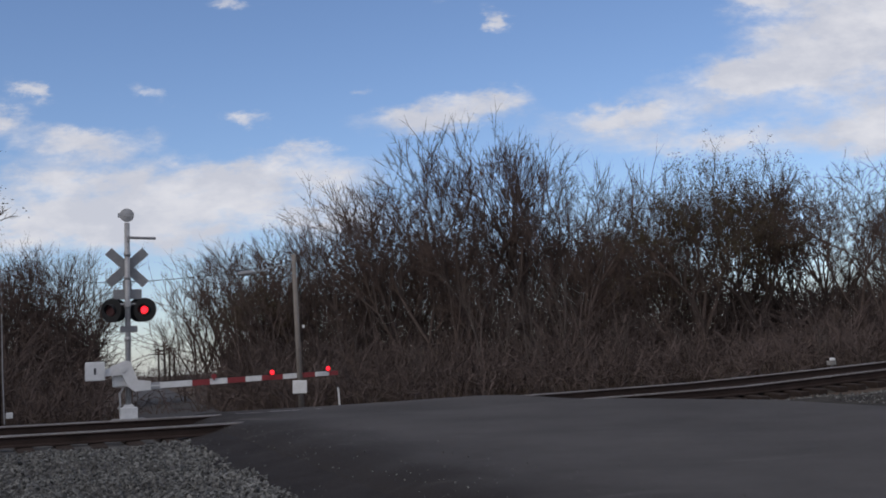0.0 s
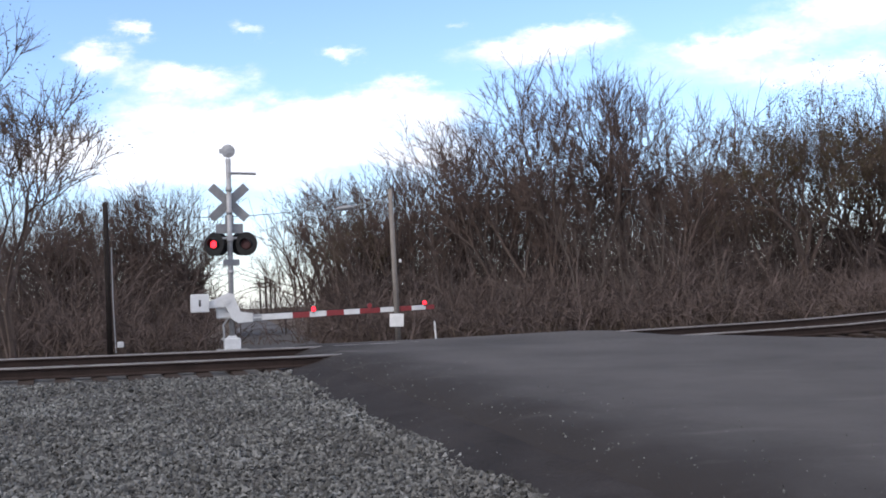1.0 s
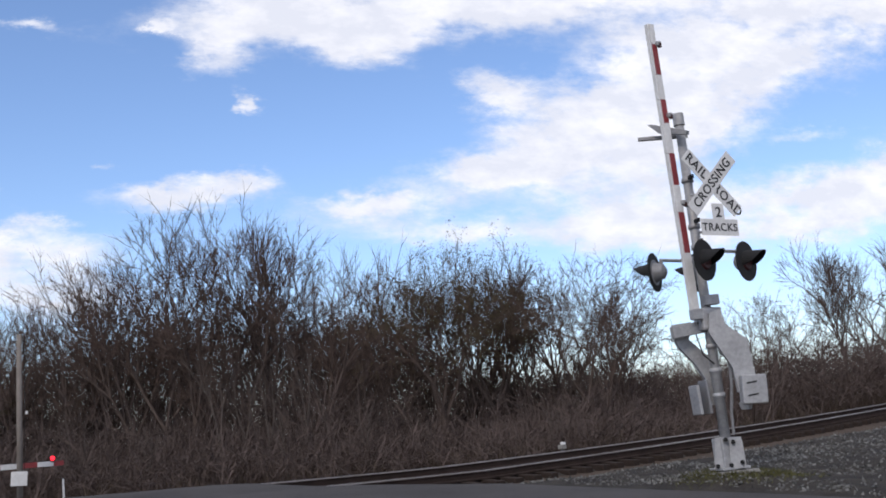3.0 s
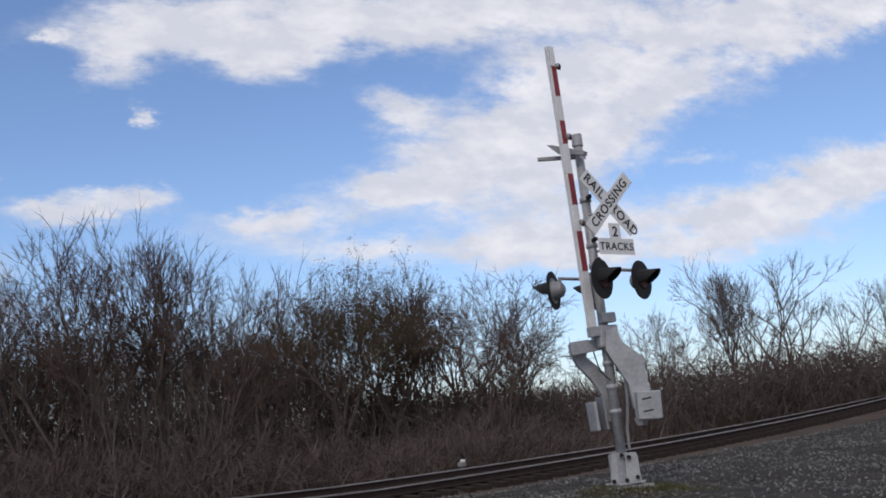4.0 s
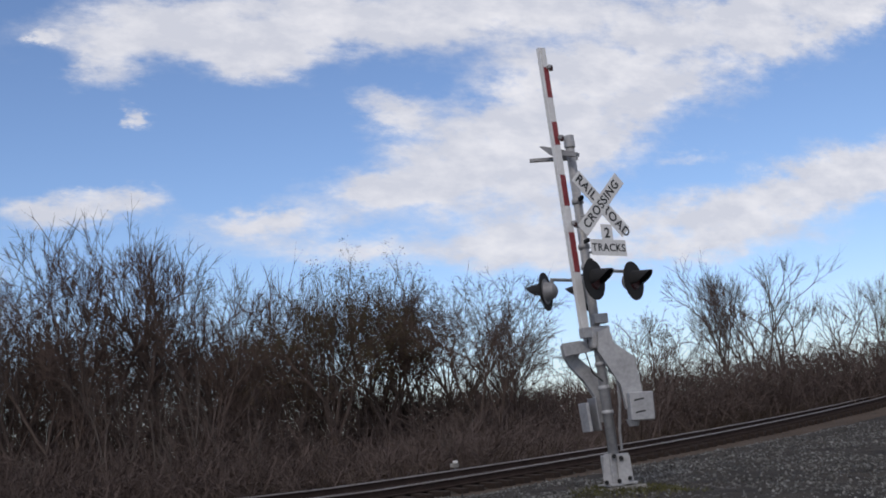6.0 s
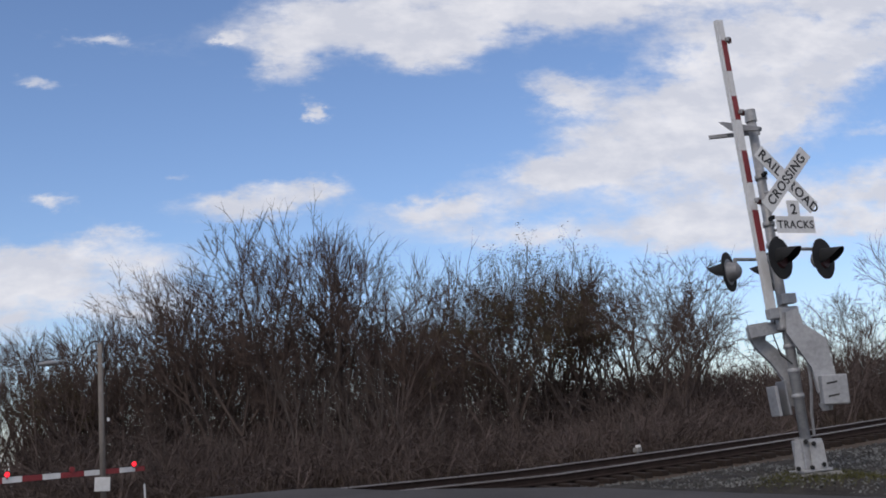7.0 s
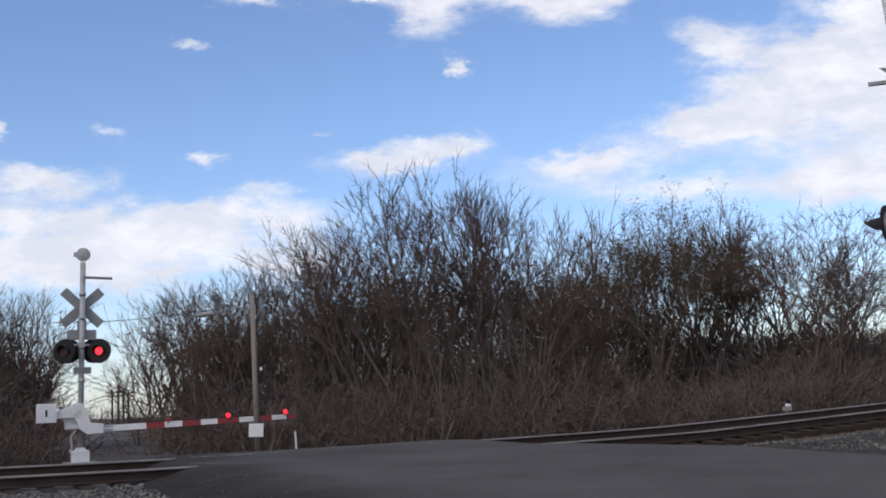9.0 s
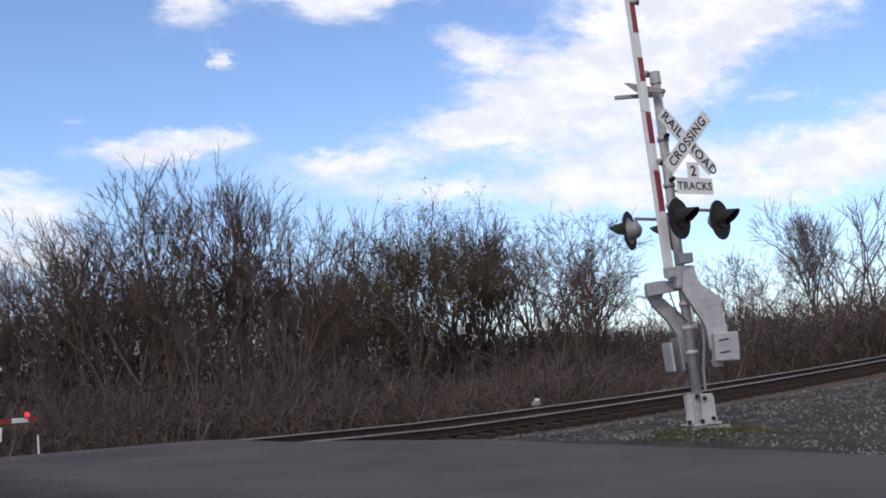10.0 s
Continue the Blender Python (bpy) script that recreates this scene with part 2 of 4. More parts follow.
POLE_WOOD = material("grey_pole_wood", (0.26, 0.235, 0.21), (0.15, 0.13, 0.12), 0.9, scale=2, fine=25, bump=0.5)
DARK_WOOD = material("tarred_pole_wood", (0.045, 0.036, 0.032), (0.020, 0.016, 0.015), 0.9, scale=2, fine=25, bump=0.5)
LENS = material("red_lens", (0.045, 0.004, 0.005), (0.025, 0.0025, 0.003), 0.6, scale=3, fine=60, bump=0.3)
LIT = glow("lit_red_lamp", (1.0, 0.014, 0.026), 3.2)


# ---- mesh helpers ----
def part(name, bm, mat, parent=None, label="", smooth=False):
    me = bpy.data.meshes.new(name)
    bm.normal_update()
    bm.to_mesh(me)
    bm.free()
    me.materials.append(mat)
    if smooth:
        for p in me.polygons:
            p.use_smooth = True
    ob = new(name, me)
    if parent:
        ob.parent = parent
    return tagged(ob, label)


def thing(name, m, label, category, group="", kind=""):
    ob = new(name)
    ob.empty_display_size = 0.2
    ob.matrix_basis = m
    return tagged(ob, label, category, group, kind)


def box(size, at=(0, 0, 0), turn=(0, 0, 0), bevel=0.0, bm=None):
    bm = bm or bmesh.new()
    m = pose(*at, *turn) @ Matrix.Diagonal((*size, 1))
    r = bmesh.ops.create_cube(bm, size=1, matrix=m)
    if bevel:
        es = list({e for v in r["verts"] for e in v.link_edges})
        bmesh.ops.bevel(bm, geom=es, offset=bevel, segments=2, affect="EDGES", profile=0.5)
    return bm


def rod(a, b, r0, r1=None, seg=12, bm=None):
    bm = bm or bmesh.new()
    a, b = Vector(a), Vector(b)
    d = b - a
    m = Matrix.Translation((a + b) / 2) @ d.to_track_quat("Z", "Y").to_matrix().to_4x4()
    bmesh.ops.create_cone(bm, cap_ends=True, segments=seg, radius1=r0, radius2=r0 if r1 is None else r1, depth=d.length, matrix=m)
    return bm


def tube(points, r, seg=8, bm=None):
    bm = bm or bmesh.new()
    for a, b in zip(points, points[1:]):
        rod(a, b, r, r, seg, bm)
    return bm


def plate(outline, thick, bm=None, m=Matrix()):
    """A flat shape in x and z, with its thickness along y."""
    bm = bm or bmesh.new()
    f = [bm.verts.new(m @ Vector((x, -thick / 2, z))) for x, z in outline]
    k = [bm.verts.new(m @ Vector((x, thick / 2, z))) for x, z in outline]
    n = len(outline)
    bm.faces.new(f), bm.faces.new(k[::-1])
    for i in range(n):
        bm.faces.new((f[i], k[i], k[(i + 1) % n], f[(i + 1) % n]))
    bmesh.ops.recalc_face_normals(bm, faces=bm.faces)
    return bm


def mesh_object(name, verts, faces, mat, parent=None, smooth=False):
    me = bpy.data.meshes.new(name)
    me.from_pydata(verts, [], faces)
    me.materials.append(mat)
    if smooth:
        me.polygons.foreach_set("use_smooth", [True] * len(me.polygons))
    me.update()
    ob = new(name, me)
    if parent:
        ob.parent = parent
    return ob


# ---- the lie of the land ----
HEAD = radians(25.0)
ALONG, ACROSS = Vector((math.cos(HEAD), math.sin(HEAD), 0)), Vector((-math.sin(HEAD), math.cos(HEAD), 0))
TRACK0 = Vector((5.9, 21.6, 0))


def bend(s):
    """How far the track swings off its straight line, metres along."""
    return max(0.0, min(s, 90.0) - 7.1) ** 2 / 343.0


def cant(s):
    """The cross slope of the track."""
    return 0.0588 - 0.0037 * max(0.0, min(s, 40.0))


def off_track(x, y):
    rel = Vector((x, y, 0)) - TRACK0
    return rel.dot(ACROSS) - bend(min(rel.dot(ALONG), 60.0))


def rail_z(s):
    if s > 0:
        return 0.15 + 0.0226 * s + 0.000793 * s ** 2 - 0.00000734 * s ** 3
    return 0.15 + 0.0010 * min(s * s, 400)


def ground_z(x, y):
    """The made ground's height: it falls away on both sides of the track."""
    rel = Vector((x, y, 0)) - TRACK0
    s, d = rel.dot(ALONG), rel.dot(ACROSS)
    d -= bend(min(s, 60.0))
    top = rail_z(max(-20.0, min(s, 60.0))) + cant(s) * max(0.0, min(d, 1.5))
    if d < -1.0:
        k = min(1.0, max(0.0, (s + 12) / 11.0))
        far = min(1.0, max(0.0, (s - 8) / 14.0))
        return max(-0.45, top + (d + 1.0) * (0.054 - 0.036 * k + 0.045 * far))
    if d < 2.6:
        return top
    return max(-0.12, top - (d - 2.6) * 0.06)


def track_point(s, side=0.0):
    """A point of the track: metres along, metres beyond the near rail; the rail's top."""
    p = TRACK0 + ALONG * s + ACROSS * (bend(s) + side)
    return Vector((p.x, p.y, rail_z(s) + cant(s) * side))


def grid_sheet(name, mat, xs, ys, zf, keep=None, label="", kind="structure", category=""):
    idx, verts, faces = {}, [], []
    for i, x in enumerate(xs):
        for j, y in enumerate(ys):
            idx[i, j] = len(verts)
            verts.append((x, y, zf(x, y)))
    for i in range(len(xs) - 1):
        for j in range(len(ys) - 1):
            cx, cy = (xs[i] + xs[i + 1]) / 2, (ys[j] + ys[j + 1]) / 2
            if keep is None or keep(cx, cy):
                faces.append((idx[i, j], idx[i + 1, j], idx[i + 1, j + 1], idx[i, j + 1]))
    ob = mesh_object(name, verts, faces, mat, smooth=True)
    return tagged(ob, label, category, "", kind)


def spaced(a, b, step):
    n = max(1, int(round((b - a) / step)))
    return [a + (b - a) * i / n for i in range(n + 1)]


GX = [-1500, -600, -250, -120] + spaced(-70, 80, 1.5) + [130, 260, 600, 1500]
GY = [-800, -200, -60] + spaced(-20, 80, 1.5) + [130, 260, 600, 1500]
ground = grid_sheet("ground", SOIL, GX, GY, lambda x, y: ground_z(x, y) - 0.33 + 0.03 * noise.noise((x * 0.4, y * 0.4, 0)),
                    label="dry brown soil with dead grass under the trees", category="ground")


# the road: a strip across the track, then on between the trees
def left_edge(y):
    return 0.1 - 0.48 * (y - 8.1) if y < 24 else -7.53 - 0.30 * (y - 24)


def right_edge(y):
    return 7.6 - 0.42 * (y - 12.0) if y < 17 else max(5.5 - 0.98 * (y - 17), left_edge(y) + 3.0)


def build_road():
    verts, faces = [], []
    ys, n = spaced(-14, 24, 0.3) + spaced(24.8, 160, 1.6), 30
    for y in ys:
        l, r = left_edge(y), right_edge(y)
        for k in range(n + 1):
            x = l + (r - l) * k / n
            ragged = 0.12 * noise.noise((y * 1.7, k * 5.0, 1.0)) if k in (0, n) else 0.0
            z = ground_z(x, y) + 0.012 * noise.noise((x * 0.5, y * 0.5, 3.0)) + (-0.34 if k == 0 else -0.12 if k == 1 else -0.025 if k == 2 else -0.10 if k == n else 0.012)
            verts.append((x + ragged, y, z))
    w = n + 1
    for j in range(len(ys) - 1):
        for k in range(n):
            a = j * w + k
            faces.append((a, a + 1, a + w + 1, a + w))
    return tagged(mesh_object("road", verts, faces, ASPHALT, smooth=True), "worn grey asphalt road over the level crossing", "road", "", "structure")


build_road()


# ---- railway track ----
def build_track():
    track = thing("railway_track", Matrix(), "single rusty railway track with shiny rail heads on timber ties", "railway track", kind="structure")
    profile = [(-0.075, -0.18), (-0.075, -0.165), (-0.012, -0.14), (-0.012, -0.05), (-0.036, -0.04), (-0.036, -0.004),
               (0.036, -0.004), (0.036, -0.04), (0.012, -0.05), (0.012, -0.14), (0.075, -0.165), (0.075, -0.18)]
    for side in (0.0, 1.505):
        for nm, prof, mat, lab in (("rail", profile, RAIL_STEEL, "rusty brown steel rail"), ("rail_head", [(-0.037, -0.022), (-0.040, 0.003), (0.040, 0.003), (0.037, -0.022)], RAIL_HEAD, "shiny worn rail top")):
            verts, faces, n = [], [], len(prof)
            ss = spaced(-40, 90, 0.8)
            for s in ss:
                p, q = track_point(s, side), track_point(s + 0.1, side)
                t = (q - p).normalized()
                nrm = Vector((-t.y, t.x, 0)).normalized()
                for a, b in prof:
                    verts.append(p + nrm * a + Vector((0, 0, b)))
            for j in range(len(ss) - 1):
                for k in range(n):
                    faces.append((j * n + k, j * n + (k + 1) % n, (j + 1) * n + (k + 1) % n, (j + 1) * n + k))
            tagged(mesh_object(nm, verts, faces, mat, track), lab)
    tie = None
    for s in spaced(-38, 88, 0.53):
        if -11.5 < s < -2.5:
            continue
        p = track_point(s, 0.75)
        q = track_point(s + 0.2, 0.75)
        yaw = math.degrees(math.atan2((q - p).y, (q - p).x))
        if tie is None:
            tie = part("tie", box((0.23, 2.6, 0.17), bevel=0.012), TIE, track)
            ob = tie
        else:
            ob = new("tie", tie.data)
            ob.parent = track
        ob.matrix_basis = pose(p.x, p.y, p.z - 0.275, math.degrees(math.atan(cant(s))), random.uniform(-1, 1), yaw + random.uniform(-1.5, 1.5))


build_track()


# ---- trees ----
def prisms(segments, sides=3):
    """Tapered prisms for (a, b, ra, rb) rows."""
    if not segments:
        return [], []
    a = np.array([s[0] for s in segments]); b = np.array([s[1] for s in segments])
    ra = np.array([s[2] for s in segments]); rb = np.array([s[3] for s in segments])
    d = b - a
    d /= np.linalg.norm(d, axis=1)[:, None] + 1e-9
    h = np.where(np.abs(d[:, 2:3]) < 0.9, np.array([[0, 0, 1.0]]), np.array([[1.0, 0, 0]]))
    u = np.cross(d, h); u /= np.linalg.norm(u, axis=1)[:, None]
    w = np.cross(d, u)
    verts = np.zeros((len(a), 2 * sides, 3))
    for k in range(sides):
        c, s = math.cos(2 * math.pi * k / sides), math.sin(2 * math.pi * k / sides)
        o = u * c + w * s
        verts[:, k] = a + o * ra[:, None]
        verts[:, sides + k] = b + o * rb[:, None]
    base = np.arange(len(a))[:, None] * 2 * sides
    faces = np.concatenate([base + np.array([[k, (k + 1) % sides, sides + (k + 1) % sides, sides + k]]) for k in range(sides)], 0)
    return verts.reshape(-1, 3), faces


def spikes(rows):
    """Thin three-sided twigs that run out to a point, for (a, b, r, _) rows."""
    a = np.array([q[0] for q in rows]); b = np.array([q[1] for q in rows]); r = np.array([q[2] for q in rows])[:, None]
    d = b - a
    d /= np.linalg.norm(d, axis=1)[:, None] + 1e-9
    h = np.where(np.abs(d[:, 2:3]) < 0.9, np.array([[0, 0, 1.0]]), np.array([[1.0, 0, 0]]))
    u = np.cross(d, h); u /= np.linalg.norm(u, axis=1)[:, None]
    w = np.cross(d, u)
    verts = np.stack([a + u * r, a + (w * 0.87 - u * 0.5) * r, a - (w * 0.87 + u * 0.5) * r, b], 1).reshape(-1, 3)
    base = np.arange(len(a))[:, None] * 4
    return verts, np.concatenate([base + np.array([[i, (i + 1) % 3, 3]]) for i in range(3)], 0)


def grow(rng, height, stems=1, fork=0.42, trunk=0.26, ratio=0.76, levels=7, droop=0.0, side=0.65, up=0.05, girth=0.0145, bend=0.040, sprays=1.3):
    """Branch rows of a bare forking tree: limbs, fine branches, end twigs and tip places."""
    limbs, fine, twigs, tips = [], [], [], []

    def spray(at, d, length):
        nd = d + rng.normal(0, 0.55, 3) + np.array([0, 0, 0.12 - droop * 0.5])
        twigs.append((at, at + nd / np.linalg.norm(nd) * length * rng.uniform(0.5, 1.2), 0.0092, 0))

    def branch(p, d, length, r, level):
        n = 4 if level < 2 else 3 if level < 4 else 2 if level < levels else 1
        pts, q = [p], p
        for i in range(n):
            d = d + rng.normal(0, bend + 0.014 * level, 3) + np.array([0, 0, up - droop * max(0, level - 3) * 0.05])
            d = d / np.linalg.norm(d)
            q = q + d * length / n
            pts.append(q)
        if level >= levels:
            twigs.append((p, q, max(r, 0.0098), 0))
            tips.append(q)
            return
        for i in range(n):
            ra, rb = r * (1 - 0.32 * i / n), r * (1 - 0.32 * (i + 1) / n)
            (limbs if level < 3 else fine).append((pts[i], pts[i + 1], max(ra, 0.0108), max(rb, 0.0094)))
        if level >= 3:
            for k in range(int(sprays * n + rng.random())):
                j = rng.integers(0, n)
                spray(pts[j] + (pts[j + 1] - pts[j]) * rng.random(), d, height * 0.045)
        count = 2 + (rng.random() < (0.55 if level < 2 else 0.30))
        phase = rng.random() * 6.28
        ax1 = np.cross(d, rng.normal(0, 1, 3)); ax1 /= np.linalg.norm(ax1)
        ax2 = np.cross(d, ax1)
        for c in range(count):
            a = phase + 6.28 * c / count + rng.normal(0, 0.4)
            ang = fork * rng.uniform(0.55, 1.35)
            nd = d * math.cos(ang) + (ax1 * math.cos(a) + ax2 * math.sin(a)) * math.sin(ang)
            branch(q, nd, length * ratio * rng.uniform(0.75, 1.2), r * 0.68 * rng.uniform(0.8, 1.05), level + 1)
        if level >= 1:
            for k in range((rng.random() < side) + (3 < level < 6)):
                f = rng.uniform(0.15, 0.9)
                j = min(int(f * n), n - 1)
                at = pts[j] + (pts[j + 1] - pts[j]) * (f * n - j)
                a, ang = rng.random() * 6.28, rng.uniform(0.6, 1.2)
                nd = d * math.cos(ang) + (ax1 * math.cos(a) + ax2 * math.sin(a)) * math.sin(ang)
                branch(at, nd, length * rng.uniform(0.45, 0.75), r * 0.42, min(levels, level + 2 + (rng.random() < 0.5)))

    for s in range(stems):
        a = 6.28 * (s + rng.random() * 0.5) / stems
        out = rng.uniform(0.10, 0.26) * (stems > 1)
        d = np.array([math.cos(a) * out, math.sin(a) * out, 1.0])
        branch(np.array([0.0, 0.0, -0.3]), d / np.linalg.norm(d), height * trunk * rng.uniform(0.85, 1.15), height * girth / (1 + 0.22 * (stems - 1)), 0)
    return limbs, fine, twigs, tips


def specks(rng, places, count, size, scatter):
    """Small leaf or bud faces strewn about the places."""
    pl = np.array(places)[rng.integers(0, len(places), count)] + rng.normal(0, scatter, (count, 3))
    u = rng.normal(0, 1, (count, 3)); u /= np.linalg.norm(u, axis=1)[:, None]
    w = rng.normal(0, 1, (count, 3)); w -= u * np.sum(u * w, 1)[:, None]; w /= np.linalg.norm(w, axis=1)[:, None]
    sz = size * rng.uniform(0.6, 1.4, (count, 1))
    verts = np.stack([pl - u * sz, pl + w * sz * 0.5, pl + u * sz, pl - w * sz * 0.5], 1).reshape(-1, 3)
    return verts, np.arange(count * 4).reshape(-1, 4)


def make_tree(seed, height, label, buds=0, bud_size=0.05, **kw):
    rng = np.random.default_rng(seed)
    limbs, fine, twigs, tips = grow(rng, height, **kw)
    k = height / float(np.percentile([b[2] for a, b, ra, rb in twigs], 98.5))
    limbs, fine, twigs = ([(a * k, b * k, ra, rb) for a, b, ra, rb in rows] for rows in (limbs, fine, twigs))
    tips = [t * k for t in tips]
    tree = thing("tree", Matrix(), label, "tree", "trees along the railway")
    v, f = prisms(limbs, 5)
    mesh_object("trunk", v.tolist(), f.tolist(), BARK, tree)
    fv, ff = prisms(fine, 3)
    tv, tf = spikes(twigs)
    verts, faces = np.concatenate([np.array(fv).reshape(-1, 3), tv]).tolist(), [list(q) for q in np.array(ff).tolist()] + (tf + len(fv)).tolist()
    tagged(mesh_object("crown", verts, faces, TWIG, tree), "bare winter twigs")
    if buds:
        v, f = specks(rng, tips, buds, bud_size, 0.12)
        tagged(mesh_object("foliage", v.tolist(), f.tolist(), BUD, tree), "small olive-brown spring buds", kind="stuff")
    return tree


def polar(azimuth, r):
    a = radians(azimuth)
    return r * math.sin(a), r * math.cos(a)


def tree_height(r, top):
    return (1.1 + r * math.tan(radians(top))) * 0.995


def plant_trees():
    kinds = {
        "tall": make_tree(1, 10, "tall bare tree with upswept branches behind the track", stems=2, fork=0.34, trunk=0.30, up=0.05, ratio=0.755),
        "fork": make_tree(2, 10, "bare forked tree with fine twigs in the woods", stems=2, fork=0.42, trunk=0.27, ratio=0.755, levels=6, sprays=1.8),
        "bare": make_tree(12, 10, "grey leafless tree with spreading limbs in the woods", stems=3, fork=0.40, trunk=0.26, ratio=0.76, levels=6, sprays=1.8),
        "round": make_tree(3, 10, "broad rounded tree with olive buds behind the track", buds=17000, bud_size=0.036, stems=2, fork=0.46, trunk=0.21, ratio=0.79, up=0.03, girth=0.020, sprays=1.7),
        "slim": make_tree(4, 10, "slender bare young tree in the thicket", stems=1, fork=0.32, trunk=0.34, up=0.06, levels=6, ratio=0.76, sprays=1.8),
        "vine": make_tree(5, 10, "bare tree with drooping vines at the woods' edge", stems=2, fork=0.46, trunk=0.26, droop=0.6),
    }
    rng = random.Random(7)
    # kind, azimuth, distance, top elevation
    rows = [("tall", -0.3, 40, 12.0), ("tall", 4.5, 42, 12.7), ("fork", 2.2, 41, 11.6), ("bare", -2.9, 41, 10.6), ("slim", 7.2, 40, 10.6), ("fork", 9.0, 43, 9.6),
            ("slim", -5.4, 42, 8.9), ("fork", -7.4, 43, 8.0), ("tall", -4.2, 45, 9.3), ("round", 13.6, 40, 9.9), ("round", 16.4, 43, 9.5), ("bare", 11.4, 42, 9.8), ("tall", 18.8, 44, 8.8),
            ("vine", 22.0, 41, 8.6), ("vine", 23.6, 43, 7.2), ("slim", 20.4, 45, 8.2),
            ("fork", -9.4, 46, 7.2), ("bare", -11.6, 48, 7.1), ("slim", -12.4, 50, 5.4), ("round", -10.5, 44, 5.4), ("fork", -12.6, 42, 3.8),
            ("bare", 1.0, 46, 10.3), ("fork", 6.0, 46, 10.2), ("bare", 8.2, 47, 9.0), ("fork", -1.8, 46, 9.8), ("fork", 12.4, 45, 9.3), ("bare", 15.4, 46, 9.2), ("fork", 17.4, 46, 8.8), ("bare", -4.8, 46, 8.6),
            ("fork", -13.6, 46, 5.0), ("bare", -14.3, 48, 3.6), ("slim", -13.0, 47, 6.2), ("bare", -11.0, 46, 7.3), ("fork", -9.8, 45, 7.5), ("fork", -8.4, 44, 8.2),
            ("bare", -20.2, 45, 7.4), ("fork", -22.0, 46, 7.2), ("bare", -25.0, 46, 7.2), ("fork", -24.0, 44, 6.8), ("slim", -18.8, 46, 6.4),
            ("fork", -19.2, 48, 7.1), ("tall", -21.0, 46, 7.3), ("bare", -22.6, 47, 6.4), ("slim", -24.3, 45, 6.4), ("fork", -26.2, 44, 6.6), ("fork", -28.0, 46, 6.8), ("slim", -30, 44, 7),
            ("vine", 31.4, 62, 5.6), ("slim", 30.0, 66, 4.0), ("tall", 34.8, 64, 7.7), ("fork", 37.2, 64, 7.5), ("bare", 36.0, 68, 6.8), ("slim", 40.4, 66, 5.5), ("fork", 42.3, 66, 5.2), ("fork", 44.0, 66, 4.8), ("slim", 33.2, 66, 5.2),
            ("tall", 46.5, 66, 6.0), ("fork", 49, 66, 6.4), ("fork", -33, 46, 7.5), ("tall", -36, 46, 7.5),
            ("vine", 26.6, 60, 2.6), ("vine", 28.2, 62, 2.4)]
    for k in range(26):
        rows.append((rng.choice(("fork", "slim", "bare", "slim")), rng.uniform(-12.0, 25), rng.uniform(38, 60), rng.uniform(4.8, 7.8)))
    for k in range(12):
        rows.append((rng.choice(("fork", "slim")), rng.uniform(-32, -18.6), rng.uniform(42, 58), rng.uniform(4.2, 6.2)))
    for kind, a, r, top in rows:
        x, y = polar(a, r)
        h = tree_height(r, top) * (0.93 if a > 28 else 1.0)
        m = pose(x, y, ground_z(x, y) - 0.3, 0, 0, rng.uniform(0, 360)) @ Matrix.Diagonal((h / 10 * rng.uniform(0.85, 1.1), h / 10 * rng.uniform(0.85, 1.1), h / 10, 1))
        copy_thing(kinds[kind], m)
    for k in kinds.values():
        for ob in (*k.children_recursive, k):
            bpy.data.objects.remove(ob)
    near = make_tree(14, 8.6, "tall budding tree with pale leaf buds beside the road", buds=6500, bud_size=0.030, stems=3, fork=0.36, trunk=0.26, up=0.05, ratio=0.76)
    x, y = polar(-28.0, 27)
    near.matrix_basis = pose(x, y, ground_z(x, y) - 0.3, 0, 0, 40)


plant_trees()


# ---- thicket ----
def thicket(name, label, spots, seed, stems):
    rng = np.random.default_rng(seed)
    segs, low = [], []
    for x, y, h in spots:
        z = ground_z(x, y) - 0.3
        for s in range(stems):
            a, o = rng.random() * 6.28, rng.uniform(0.1, 0.9)
            p = np.array([x + rng.normal(0, 1.0), y + rng.normal(0, 1.0), z])
            d = np.array([math.cos(a) * o, math.sin(a) * o, 1.0])
            L = h * rng.uniform(0.35, 1.15) + 0.3
            q = p
            low.append(p + np.array([0, 0, 0.35]))
            for i in range(4):
                d = d + rng.normal(0, 0.26, 3) - np.array([0, 0, 0.10 * i]); d /= np.linalg.norm(d)
                e = q + d * L / 4
                segs.append((q, e, 0.021 - 0.003 * i, 0.018 - 0.003 * i))
                for t in range(2):
                    td = d + rng.normal(0, 0.75, 3); td /= np.linalg.norm(td)
                    b = q + (e - q) * rng.random()
                    segs.append((b, b + td * rng.uniform(0.25, 0.8), 0.012, 0.006))
                q = e
    v, f = prisms(segs, 3)
    tagged(mesh_object(name, v.tolist(), f.tolist(), BUSH), label, "thicket", "", "stuff")
    return low


# azimuth and the brush's top as an elevation, both in degrees
BRUSH_TOP = [(-38, 3.6), (-26, 3.9), (-21.8, 3.4), (-18.6, 2.0), (-18.2, -1), (-12.4, -1), (-12.0, 0.8), (-10.3, 1.8), (-8.2, 3.9), (-5, 5.2), (-2, 5.9), (2, 6.1), (6, 5.8), (10, 5.1),
             (13, 4.5), (15, 2.6), (17, 1.9), (20, 2.4), (24, 1.7), (27, 1.6), (30, 2.1), (34, 2.5), (52, 2.5)]


